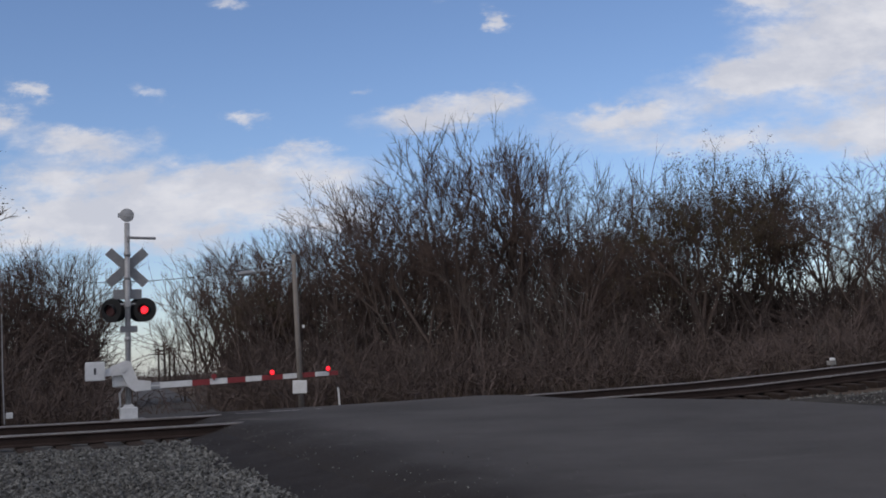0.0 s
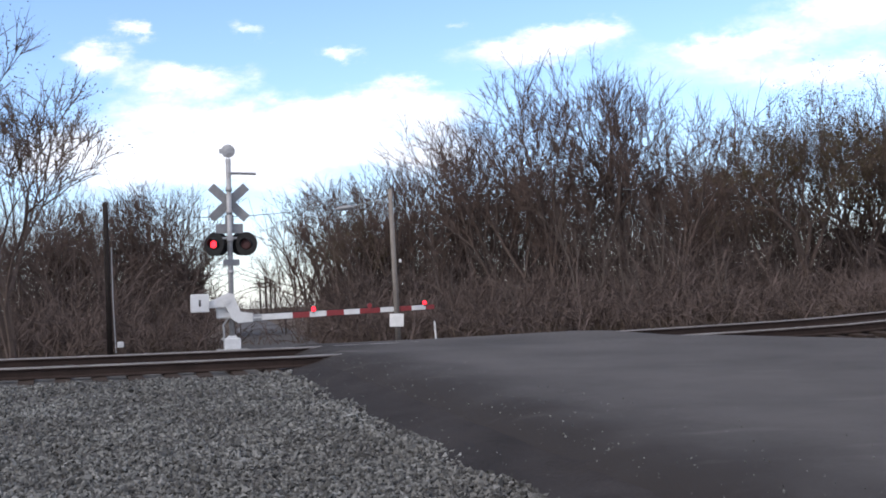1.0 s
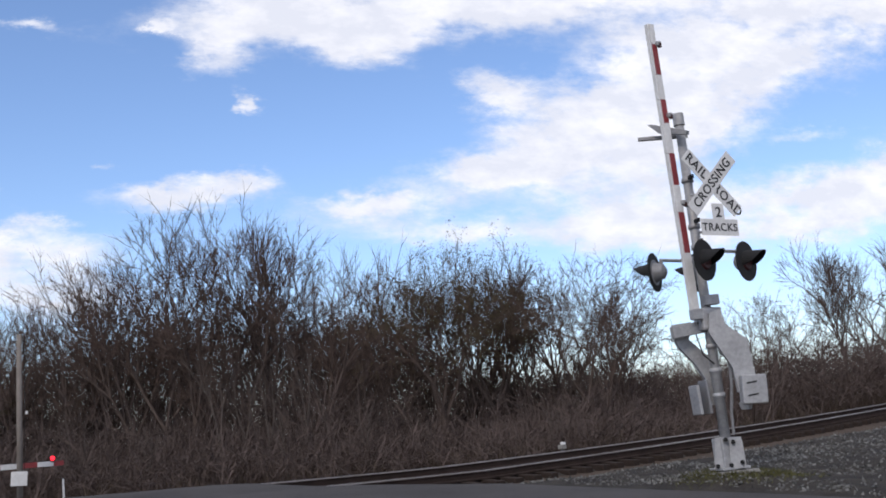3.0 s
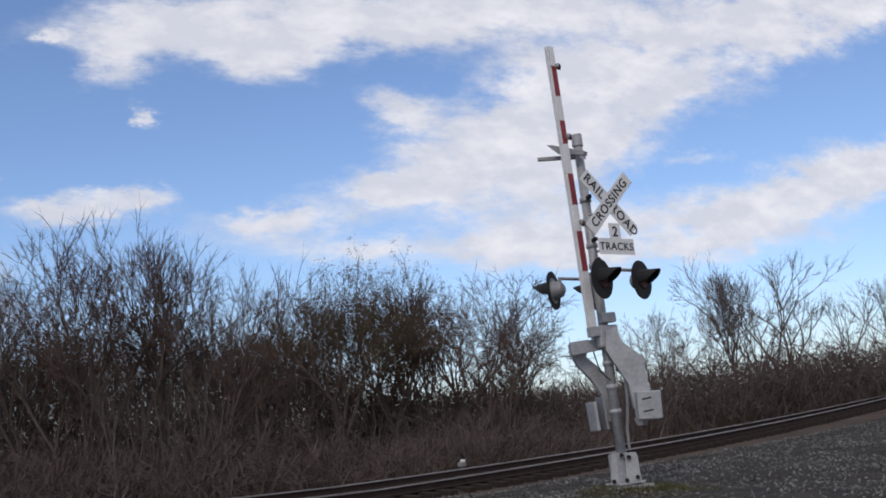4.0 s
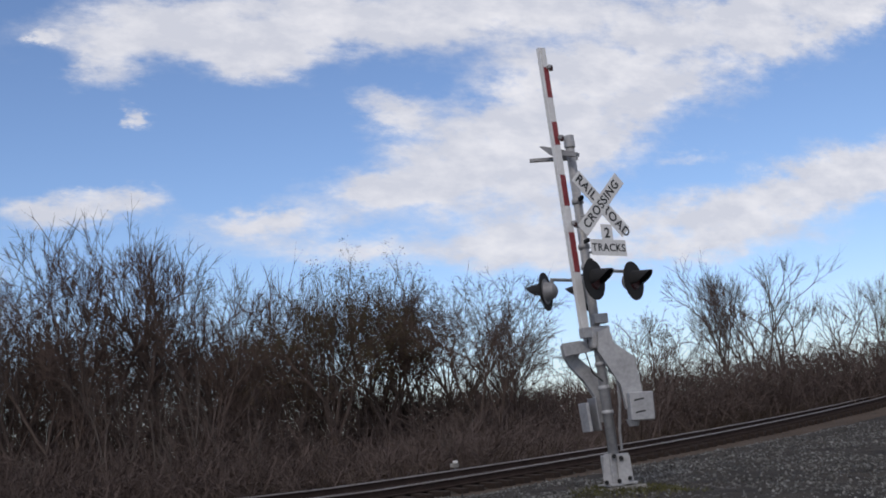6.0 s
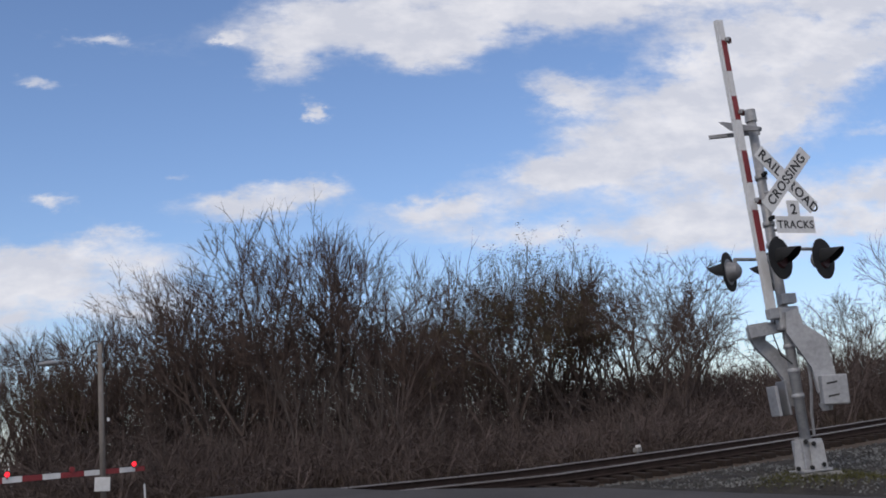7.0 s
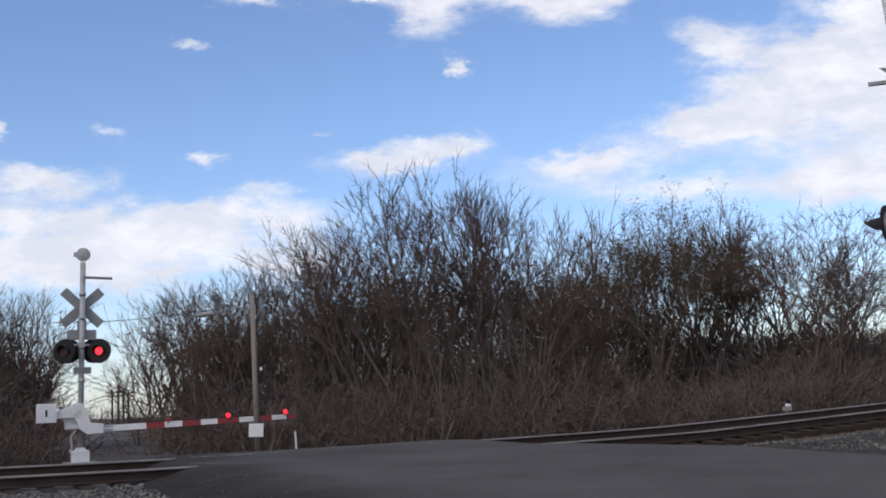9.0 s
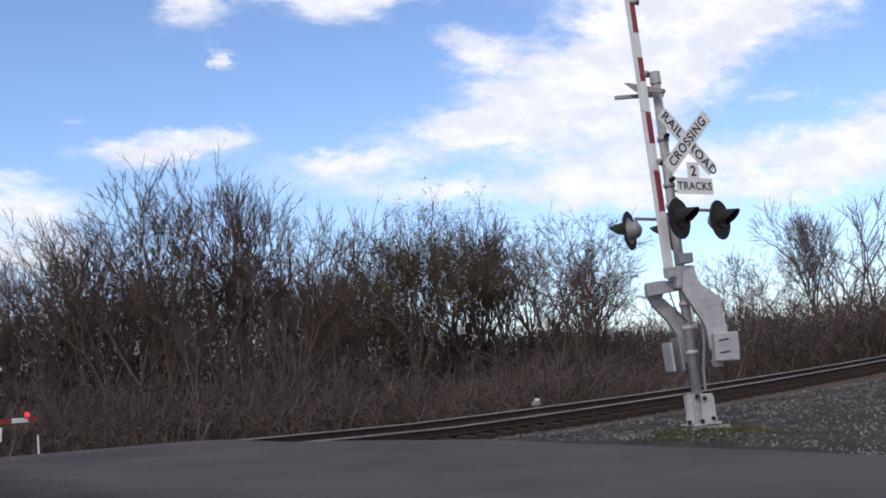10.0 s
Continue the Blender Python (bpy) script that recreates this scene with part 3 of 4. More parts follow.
def tangle():
    """Fine twigs and dead vines that fill the brush from the ground to an uneven top."""
    g = np.random.default_rng(31)
    az, top = np.array(BRUSH_TOP).T
    for count, lo, hi, r0, r1 in ((80000, -12.2, 25.5, 45.0, 57.0), (30000, -37, -18.4, 44.0, 54.0), (42000, 25, 52, 56.0, 66.0)):
        a = g.uniform(lo, hi, count)
        r = r0 + (r1 - r0) * g.random(count)
        x, y = r * np.sin(np.radians(a)), r * np.cos(np.radians(a))
        crest = np.interp(a, az, top)
        lump = np.array([1.0 + 0.38 * noise.noise((p * 0.55, q * 0.55, 2.0)) + 0.25 * noise.noise((p * 1.7, q * 1.7, 6.0)) for p, q in zip(x, y)])
        z = (1.2 + r * np.tan(np.radians(crest * 0.95))) * lump * g.random(count) ** 1.2
        keep = (crest > 0) & (z > -0.3)
        p = np.stack([x, y, z], 1)[keep]
        d = g.normal(0, 0.55, p.shape) + np.array([0, 0, 0.55])
        d /= np.linalg.norm(d, axis=1)[:, None]
        e = p + d * g.uniform(0.3, 1.0, (len(p), 1))
        v, f = spikes(list(zip(p, e, g.uniform(0.009, 0.020, len(p)), p)))
        tagged(mesh_object("brush_tangle", v.tolist(), f.tolist(), BUSH), "tangled dark brown twigs and dead vines filling the brush", "brush", "", "stuff")


def plant_thicket():
    rng = random.Random(3)
    spots = []
    def mound(a):
        return 0.75 + 0.55 * noise.noise((a * 0.22, 0.0, 4.0)) + 0.25 * noise.noise((a * 0.8, 0.0, 9.0))

    for k in range(900):
        r = 33 + 15 * rng.random() ** 1.2
        a = rng.uniform(-10.6 if r < 40 else -11.6, 26)
        spots.append((*polar(a, r), (1.5 + (r - 33) * 0.42) * mound(a) * rng.uniform(0.8, 1.25) * (1.0 if a < 12 else 0.6)))
    for k in range(300):
        a, r = rng.uniform(-36, -19.4), rng.uniform(33, 47)
        spots.append((*polar(a, r), (1.5 + (r - 33) * 0.42) * mound(a) * rng.uniform(0.8, 1.25)))
    for k in range(520):
        a = rng.uniform(24, 54)
        r = rng.uniform(50, 62) if a > 30 else rng.uniform(42, 62)
        spots.append((*polar(a, r), 4.6 * max(0.75, mound(a)) * rng.uniform(0.75, 1.2)))
    for k in range(70):
        spots.append((*polar(rng.uniform(-21, -10.5), rng.uniform(105, 150)), rng.uniform(2.5, 6.0)))
    low = thicket("thicket", "dense brown leafless brush under the trees", spots, 5, 6)
    tangle()
    g = np.random.default_rng(8)
    segs = []
    at = np.array(low)[g.integers(0, len(low), 26000)] + g.normal(0, 0.5, (26000, 3)) * np.array([1, 1, 0])
    for p in at:
        z = ground_z(p[0], p[1]) - 0.34
        d = g.normal(0, 0.35, 2)
        h = g.uniform(0.25, 0.8)
        segs.append((np.array([p[0], p[1], z]), np.array([p[0] + d[0] * h, p[1] + d[1] * h, z + h]), 0.012, 0.003))
    v, f = prisms(segs, 3)
    tagged(mesh_object("dead_grass", v.tolist(), f.tolist(), LITTER), "tawny dead grass along the foot of the brush", "dead grass", "", "stuff")
    # a few pale saplings stand out before the brush
    for k, (a, r, h) in enumerate(((1.6, 36.5, 4.8), (4.0, 36, 4.4), (9.3, 34.5, 2.8), (19.3, 32.5, 1.7), (-2.0, 33, 2.2), (6.2, 37, 5.2), (12.8, 36, 2.2), (5.2, 33.2, 2.6), (2.8, 37, 4.6), (7.4, 37.5, 3.8), (-5.5, 36, 3.0))):
        t = make_tree(40 + k, h, "thin pale sapling in front of the brush", stems=1, fork=0.24, trunk=0.5, levels=3, girth=0.011, sprays=0.3)
        for ob in t.children:
            ob.data.materials[0] = PALE_BARK
        x, y = polar(a, r)
        t.matrix_basis = pose(x, y, ground_z(x, y) - 0.3, 0, 0, 50 * k)


plant_thicket()


# ---- ballast ----
def rock(rng):
    """An angular chip of stone: a knocked-about eight-sided block."""
    v = np.array([(1, 0, 0), (-1, 0, 0), (0, 1, 0), (0, -1, 0), (0, 0, 1), (0, 0, -1)], float)
    v = v * rng.uniform(0.7, 1.4, (6, 1)) + rng.normal(0, 0.28, (6, 3))
    f = np.array([(a, b, c) if (k % 2 == 0) else (b, a, c) for k, (a, b, c) in enumerate(((0, 2, 4), (0, 3, 4), (1, 3, 4), (1, 2, 4), (2, 0, 5), (3, 0, 5)[::1], (3, 1, 5), (2, 1, 5)))])
    return v, f


def strew(name, label, places, sizes, seed, mat):
    rng = np.random.default_rng(seed)
    kinds = [rock(rng) for _ in range(24)]
    V, F, n = [], [], 0
    for (x, y, z), sz in zip(places, sizes):
        v, f = kinds[rng.integers(0, 24)]
        q = rng.normal(0, 1, 4); q /= np.linalg.norm(q)
        w, a, b, c = q
        R = np.array([[1 - 2 * (b * b + c * c), 2 * (a * b - c * w), 2 * (a * c + b * w)], [2 * (a * b + c * w), 1 - 2 * (a * a + c * c), 2 * (b * c - a * w)], [2 * (a * c - b * w), 2 * (b * c + a * w), 1 - 2 * (a * a + b * b)]])
        V.append((v * np.array([1, 0.8, 0.62])) @ R.T * sz + np.array([x, y, z]))
        F.append(f + n)
        n += len(v)
    me_v, me_f = np.concatenate(V), np.concatenate(F)
    return tagged(mesh_object(name, me_v.tolist(), me_f.tolist(), mat), label, "ballast", "", "stuff")


def left_bed(x, y):
    return ground_z(x, y) - 0.24 + 0.05 * noise.noise((x * 0.9, y * 0.9, 5.0))


def right_bed(x, y):
    d = off_track(x, y)
    dip = 0.22 if d > -0.25 else 0.34 if -1.6 < d else 0.34 * max(0.0, 1 - (-1.6 - d) / 2.2)
    bump = 0.20 * math.exp(-((x - 7.64) ** 2 + (y - 14.28) ** 2) / 0.9)
    return ground_z(x, y) - 0.02 + bump - dip - cant((Vector((x, y, 0)) - TRACK0).dot(ALONG)) * max(0.0, min(d, 1.5)) + 0.04 * noise.noise((x * 0.8, y * 0.8, 9.0))


def is_left(x, y):
    return x < left_edge(y) - 0.25 and off_track(x, y) < 3.2


def is_right(x, y):
    return x > right_edge(y) - 0.7 and -24 < off_track(x, y) < 3.2


def build_ballast():
    grid_sheet("ballast_bed", BALLAST, spaced(-34, 0.8, 0.3), spaced(2.5, 24, 0.3), left_bed, is_left, "crushed grey ballast beside the track", category="ballast")
    grid_sheet("ballast_bed", BED_SOIL, spaced(0, 46, 0.4), spaced(-4, 48, 0.4), right_bed, is_right, "crushed grey ballast and soil round the signal", category="ballast")
    rng = random.Random(21)
    P, S = [], []
    while len(P) < 42000:
        a, r = rng.uniform(-36, 0), 5.5 + 14.5 * rng.random() ** 1.25
        x, y = polar(a, r)
        edge = left_edge(y) - 0.30 - 0.25 * abs(noise.noise((y * 1.3, 0, 2)))
        if x < edge and off_track(x, y) < -0.75:
            P.append((x, y, left_bed(x, y) + rng.uniform(-0.01, 0.03)))
            S.append(rng.uniform(0.013, 0.030) * (1.5 if rng.random() < 0.05 else 1) * (1.35 if x > edge - 0.5 and rng.random() < 0.5 else 1))
    strew("ballast_stones", "loose angular blue-grey ballast stones", P, S, 4, STONE)
    P, S = [], []
    while len(P) < 11000:
        a, r = rng.uniform(14, 48), rng.uniform(11, 34)
        x, y = polar(a, r)
        if x > right_edge(y) + 0.15 and is_right(x, y) and off_track(x, y) < -0.9 and noise.noise((x * 0.5, y * 0.5, 7)) > rng.uniform(-0.5, 0.3):
            P.append((x, y, right_bed(x, y) + rng.uniform(-0.015, 0.02)))
            S.append(rng.uniform(0.015, 0.040))
    strew("ballast_stones", "scattered pale ballast stones by the signal", P, S, 6, STONE)
    # dark cinder slope between road and ballast
    verts, faces = [], []
    ys = spaced(5, 17.3, 0.07)
    for y in ys:
        e = left_edge(y)
        for k, (dx, dz) in enumerate(((0.75, -0.12), (0.45, -0.10), (0.10, -0.17), (-0.35, -0.22), (-0.80, -0.28))):
            w = 0.16 * noise.noise((y * 0.9, (k > 1) * k * 3.0, 4.0)) + 0.06 * noise.noise((y * 5.0, 0, 8.0)) * (k < 2)
            verts.append((e + dx + w, y, ground_z(e + dx, y) + dz + 0.03 * noise.noise((y * 2, k * 2.0, 6))* (k > 1)))
    for j in range(len(ys) - 1):
        for k in range(4):
            a = j * 5 + k
            faces.append((a, a + 1, a + 6, a + 5))
    tagged(mesh_object("road_shoulder", verts, faces, DARK_SOIL, smooth=True), "dark cinder shoulder along the road edge", "road shoulder", "", "structure")
    P, S = [], []
    for k in range(420):
        y = rng.uniform(5.5, 16)
        x = left_edge(y) + rng.choice((rng.gauss(0.2, 0.5), rng.gauss(0.9, 0.8)))
        P.append((x, y, ground_z(x, y) + (0.02 if x > left_edge(y) else -0.16)))
        S.append(rng.uniform(0.004, 0.012))
    strew("gravel", "stray pale gravel on the road edge", P, S, 9, STONE)
    P, S = [], []
    for k in range(1500):
        x, y = rng.gauss(8.6, 0.5), rng.gauss(9.4, 0.9)
        if x > right_edge(y) - 0.9:
            P.append((x, y, max(ground_z(x, y) - 0.03, right_bed(x, y)) + 0.01))
            S.append(rng.uniform(0.008, 0.022))
    strew("gravel", "pale crushed gravel beside the road", P, S, 12, CONCRETE)


build_ballast()


# ---- crossing signals ----
def blade(length, width, thick, mat, parent, m, label, ribs=False):
    bm = box((length, thick, width), bevel=0.006)
    if ribs:
        for z in (-width * 0.32, 0, width * 0.32):
            box((length * 0.98, 0.012, 0.018), (0, -thick / 2 - 0.006, z), bm=bm)
    ob = part("blade", bm, mat, parent, label)
    ob.matrix_basis = m
    return ob


def letters(text, size, parent, m, name="lettering"):
    cu = bpy.data.curves.new(name, "FONT")
    cu.body, cu.size, cu.align_x, cu.align_y, cu.extrude, cu.offset = text, size, "CENTER", "CENTER", 0.002, size * 0.018
    cu.space_character = 1.12
    tmp = new(name, cu)
    dg = bpy.context.evaluated_depsgraph_get()
    me = bpy.data.meshes.new_from_object(tmp.evaluated_get(dg))
    bpy.data.objects.remove(tmp)
    me.materials.clear()
    me.materials.append(LETTER)
    ob = new(name, me)
    ob.parent = parent
    ob.matrix_basis = m @ pose(0, 0, 0, 90)
    return tagged(ob, "black lettering " + text)


def flasher(parent, m, big=0.305, lens_r=0.15, back_mat=None, reach_most=0.10):
    """A lamp that faces along -y: round background, hood, housing, lens and a bulb unit that slides forward when lit."""
    bm = rod((0, 0.0, 0), (0, 0.012, 0), big, big, 32)
    rod((0, -0.004, 0), (0, 0.0, 0), big * 0.985, big, 32, bm)
    lamp = part("flashing_lamp", bm, BLACK, parent, "round black lamp background")
    lamp.matrix_basis = m
    bm = rod((0, 0.012, 0), (0, 0.15, 0), lens_r * 1.05, lens_r * 0.75, 24)
    rod((0, 0.15, 0), (0, 0.19, 0), lens_r * 0.75, lens_r * 0.35, 24, bm)
    part("housing", bm, back_mat or BLACK, lamp)
    if back_mat:
        part("back_plate", rod((0, 0.012, 0), (0, 0.016, 0), big * 0.66, big * 0.66, 28), back_mat, lamp, "grey back of the lamp background")
    part("lens", rod((0, -0.03, 0), (0, -0.004, 0), lens_r * 0.85, lens_r, 24), LENS, lamp, "dark red round lens")
    bm = bmesh.new()
    n = 18
    a0, a1 = radians(-28), radians(208)
    rings = []
    for r, yk in ((lens_r * 1.06, -0.004), (lens_r * (1.02 - 0.9 * max(0.0, reach_most - 0.1)), -0.5)):
        ring = []
        for i in range(n + 1):
            a = a0 + (a1 - a0) * i / n
            reach = -0.004 if yk > -0.1 else -0.04 - reach_most * max(0.0, math.sin((a - a0) / (a1 - a0) * math.pi)) ** 0.7
            ring.append([bm.verts.new((math.cos(a) * q, reach, math.sin(a) * q - 0.01 * (reach < -0.1))) for q in (r, r - 0.006)])
        rings.append(ring)
    for i in range(n):
        for q in (0, 1):
            bm.faces.new((rings[0][i][q], rings[0][i + 1][q], rings[1][i + 1][q], rings[1][i][q]))
        bm.faces.new((rings[1][i][0], rings[1][i + 1][0], rings[1][i + 1][1], rings[1][i][1]))
    part("hood", bm, BLACK, lamp, "black visor")
    bulb = part("bulb", rod((0, -0.008, 0), (0, 0.0, 0), lens_r * 0.50, lens_r * 0.62, 20), LIT, lamp, "glowing red light")
    bulb.matrix_basis = pose(0, 0.02, 0)
    return lamp, bulb


BULBS = {"left": [], "right": [], "steady": []}


def gate_lamp(parent, m):
    bm = rod((0, -0.03, 0), (0, 0.03, 0), 0.065, 0.065, 16)
    box((0.04, 0.04, 0.06), (0, 0, -0.07), bm=bm)
    lamp = part("arm_lamp", bm, RED, parent, "small round red lamp")
    lamp.matrix_basis = m
    bulb = part("bulb", rod((0, -0.008, 0), (0, 0, 0), 0.05, 0.056, 16), LIT, lamp, "glowing red light")
    bulb.matrix_basis = pose(0, 0.0, 0)
    return bulb


def far_signal():
    x, y = polar(-17.15, 27.5)
    sig = thing("crossing_signal", pose(x, y, 0.0, 0, 1.15, 20), "silver crossing signal with lowered gate and lit red lamps", "crossing signal", "crossing signals")
    bm = rod((0, 0, 0.3), (0, 0, 5.0), 0.072, 0.066, 20)
    for z in (1.0, 2.0, 3.55, 4.15):
        rod((0, 0, z), (0, 0, z + 0.10), 0.085, 0.085, 20, bm)
    part("mast", bm, GALV, sig, "silver painted steel mast", True)
    bm = box((0.42, 0.42, 0.30), (0, 0, 0.20), bevel=0.02)
    plate([(-0.17, 0.3), (0.17, 0.3), (0.10, 0.42), (-0.10, 0.42)], 0.20, bm)
    part("base", bm, WHITE, sig, "white cast mast base")
    part("foundation", box((0.8, 0.8, 0.35), (0, 0, -0.10), bevel=0.02), CONCRETE, sig, "concrete foundation")
    bm = rod((0, -0.07, 5.19), (0, 0.10, 5.19), 0.175, 0.14, 24)
    rod((0, -0.09, 5.19), (0, -0.07, 5.19), 0.06, 0.175, 24, bm)
    box((0.10, 0.14, 0.10), (-0.17, 0, 5.20), bm=bm)
    part("bell", bm, GALV, sig, "round silver warning bell")
    bm = rod((0, -0.05, 4.62), (0.70, -0.05, 4.60), 0.035, 0.035, 10)
    rod((0.0, -0.05, 4.50), (0.06, -0.05, 4.62), 0.03, 0.03, 8, bm)
    part("bracket_arm", bm, DULL, sig)
    buck = part("crossbuck", box((0.16, 0.06, 0.22), (0, 0.09, 3.87)), DULL, sig, "back of a white crossbuck sign, ribbed grey")
    for a in (43, -43):
        blade(1.24, 0.235, 0.012, DULL, buck, pose(0, 0.11 + (0.014 if a > 0 else 0), 3.87, 0, a, 0), "grey ribbed back of a sign blade", True)
    bm = box((0.70, 0.012, 0.25), (0, 0.10, 3.19), bevel=0.005)
    box((0.22, 0.012, 0.26), (0, 0.10, 3.42), bm=bm)
    part("track_count_sign", bm, DULL, sig, "grey back of a plate below the crossbuck")
    bm = rod((-0.40, -0.02, 2.93), (0.40, -0.02, 2.93), 0.028, 0.028, 10)
    box((0.16, 0.20, 0.16), (0, 0, 2.93), bevel=0.015, bm=bm)
    for s in (-1, 1):
        rod((0.36 * s, -0.02, 2.93), (0.40 * s, -0.02, 2.77), 0.024, 0.024, 8, bm)
    part("lamp_arm", bm, GALV, sig)
    for s, key in ((-1, "left"), (1, "right")):
        lamp, bulb = flasher(sig, pose(0.405 * s, -0.16, 2.77, 0, 0, -34 + 6 * s))
        BULBS[key].append(bulb)
    # lamps for the other approach, seen from behind
    for s in (-1, 1):
        flasher(sig, pose(0.30 * s, 0.20, 2.79, 0, 0, 180 + 5 * s))[0]["label"] = "black back-facing lamp"
    part("junction_box", box((0.42, 0.10, 0.16), (0.02, -0.02, 2.30), bevel=0.01), DULL, sig)
    # gate machine
    bm = plate([(-0.62, 1.28), (-0.10, 1.52), (0.06, 1.48), (0.10, 1.30), (0.22, 1.02), (0.52, 0.98), (0.52, 0.76), (0.14, 0.74), (-0.02, 0.86), (-0.16, 1.16), (-0.62, 1.14)], 0.10, None, pose(0, -0.24, 0))
    part("counterweight_arm", bm, WHITE, sig, "white painted gate counterweight arm")
    bm = box((0.46, 0.30, 0.46), (-0.80, -0.24, 1.27), bevel=0.02)
    part("counterweight", bm, WHITE, sig, "white square counterweight box")
    part("marking", box((0.05, 0.006, 0.16), (-0.80, -0.394, 1.27)), LETTER, sig, "dark vertical mark")
    bm = box((0.44, 0.30, 0.52), (-0.16, -0.02, 1.12), bevel=0.04)
    rod((-0.16, -0.32, 1.32), (-0.16, -0.05, 1.32), 0.10, 0.10, 18, bm)
    part("gate_machine", bm, WHITE, sig, "white gate drive housing")
    part("conduit", tube([(-0.10, -0.12, 0.86), (-0.22, -0.12, 0.70), (-0.20, -0.12, 0.40), (-0.26, -0.12, 0.32)], 0.025), GALV, sig)
    # lowered arm: a slightly rising striped board
    arm = part("gate_arm", box((4.85, 0.025, 0.03), (2.42, 0, 0)), WHITE, sig, "lowered red and white striped gate arm")
    # turn the arm square across the road
    arm.matrix_basis = pose(0.50, -0.24, 0.86, 0, -1.45, 5.0)
    edges = (0.25, 1.05, 1.50, 1.95, 2.42, 2.85, 3.42, 3.86, 4.30, 4.70, 4.95)
    for i, (a, b) in enumerate(zip(edges, edges[1:])):
        taper = 0.15 - 0.03 * i / 9
        part("stripe", box((b - a - 0.004, 0.030, taper), ((a + b) / 2, -0.005, 0), bevel=0.004), RED if i % 2 else WHITE, arm, "red board section" if i % 2 else "white board section")
    part("arm_socket", box((0.5, 0.05, 0.17), (0.05, 0.035, 0), bevel=0.01), GALV, arm)
    for k, xk in enumerate((1.60, 3.12, 4.66)):
        BULBS[("left", "right", "steady")[k]].append(gate_lamp(arm, pose(xk, -0.03, 0.13)))
    part("cable", tube([(0.3, 0.0, 0.09), (1.6, 0, 0.085), (3.1, 0, 0.08), (4.6, 0, 0.075)], 0.008, 6), BLACK, arm)
    return sig


def near_signal():
    x, y = polar(28.42, 16.2)
    sig = thing("crossing_signal", pose(x, y, 0.20, 0, -1.95, -28), "silver crossing signal with raised gate and crossbuck sign", "crossing signal", "crossing signals")
    FACE = pose(0, 0, 0, 0, 0, 50)
    bm = rod((0, 0, 0.0), (0, 0, 5.43), 0.078, 0.070, 22)
    for z in (1.05, 1.42, 1.78, 3.30, 3.62, 3.98, 4.35):
        rod((0, 0, z), (0, 0, z + 0.07), 0.092, 0.092, 20, bm)
    part("mast", bm, GALV, sig, "silver painted steel mast", True)
    part("mast_cap", rod((0, 0, 5.27), (0, 0, 5.46), 0.088, 0.084, 20), GALV, sig)
    bm = box((0.33, 0.30, 0.44), (0.01, 0, 0.24), (0, 0, 30), 0.015)
    plate([(-0.21, 0.02), (-0.02, 0.02), (-0.02, 0.48), (-0.15, 0.48)], 0.04, bm, pose(0, -0.16, 0))
    plate([(0.02, 0.02), (0.24, 0.02), (0.23, 0.42), (0.05, 0.44)], 0.04, bm, pose(0, -0.18, 0))
    box((0.46, 0.42, 0.04), (0, 0, 0.02), (0, 0, 30), 0.01, bm)
    part("base", bm, GALV, sig, "silver cast mast base with bolts")
    for px, pz in ((-0.16, 0.07), (0.03, 0.07), (0.19, 0.10), (0.0, 0.44), (0.1, 0.40)):
        part("bolt", rod((px, -0.24, pz), (px, -0.19, pz), 0.035, 0.035, 6), BLACK, sig)
    part("foundation", box((0.62, 0.62, 0.5), (0, 0, -0.26), (0, 0, 30), 0.02), CONCRETE, sig, "weathered concrete foundation")
    # two flat bracket arms near the top
    part("bracket_arm", plate([(-0.66, 5.15), (0.10, 5.08), (0.10, 5.14), (-0.66, 5.20)], 0.07, None, pose(0, 0.08, 0)), DULL, sig)
    bm = plate([(-0.42, 0.075), (-0.34, 0.085), (0.26, 0.03), (0.26, -0.03), (-0.20, -0.045)], 0.10, None, pose(-0.12, -0.16, 5.15, 0, 18, -24))
    part("bracket_arm", bm, DULL, sig)
    # crossbuck with black lettering
    buck = part("crossbuck", tube([(-0.05, 0.0, -0.16), (-0.30, 0.16, -0.16)], 0.02), GALV, sig, "white crossbuck sign with black letters")
    buck.matrix_basis = pose(0.345, -0.20, 4.25, 0, 1, 40)
    B = {}
    for nm, a, yk in (("down", 45, 0.0), ("up", -45, -0.012)):
        B[nm] = blade(1.24, 0.232, 0.008, WHITE, buck, pose(0, yk, 0, 0, a, 0), "white reflective sign blade")
    for xk, txt in ((-0.36, "RAIL"), (0.37, "ROAD")):
        letters(txt, 0.205, B["down"], pose(xk, -0.0065, 0))
    letters("CROSSING", 0.200, B["up"], pose(0, -0.0065, 0))
    # track count plate
    pl = part("track_count_sign", plate([(-0.35, -0.13), (0.35, -0.13), (0.35, 0.12), (0.11, 0.12), (0.11, 0.36), (-0.11, 0.36), (-0.11, 0.12), (-0.35, 0.12)], 0.008), WHITE, sig, "white plate reading 2 TRACKS")
    pl.matrix_basis = pose(0.37, -0.22, 3.56, 0, 1.5, 40)
    letters("TRACKS", 0.165, pl, pose(0, -0.006, -0.01))
    letters("2", 0.22, pl, pose(0, -0.006, 0.22))
    part("sign_bracket", tube([(0.02, 0, 3.55), (0.32, -0.18, 3.55)], 0.02, 8), GALV, sig)
    part("sign_bracket", tube([(0.02, 0, 4.05), (0.30, -0.15, 4.10)], 0.02, 8), GALV, sig)
    for z in (3.40, 3.72, 4.02, 4.40):
        part("clamp", box((0.05, 0.24, 0.06), (0.04, -0.10, z), (0, 0, 20), 0.008), BLACK, sig)
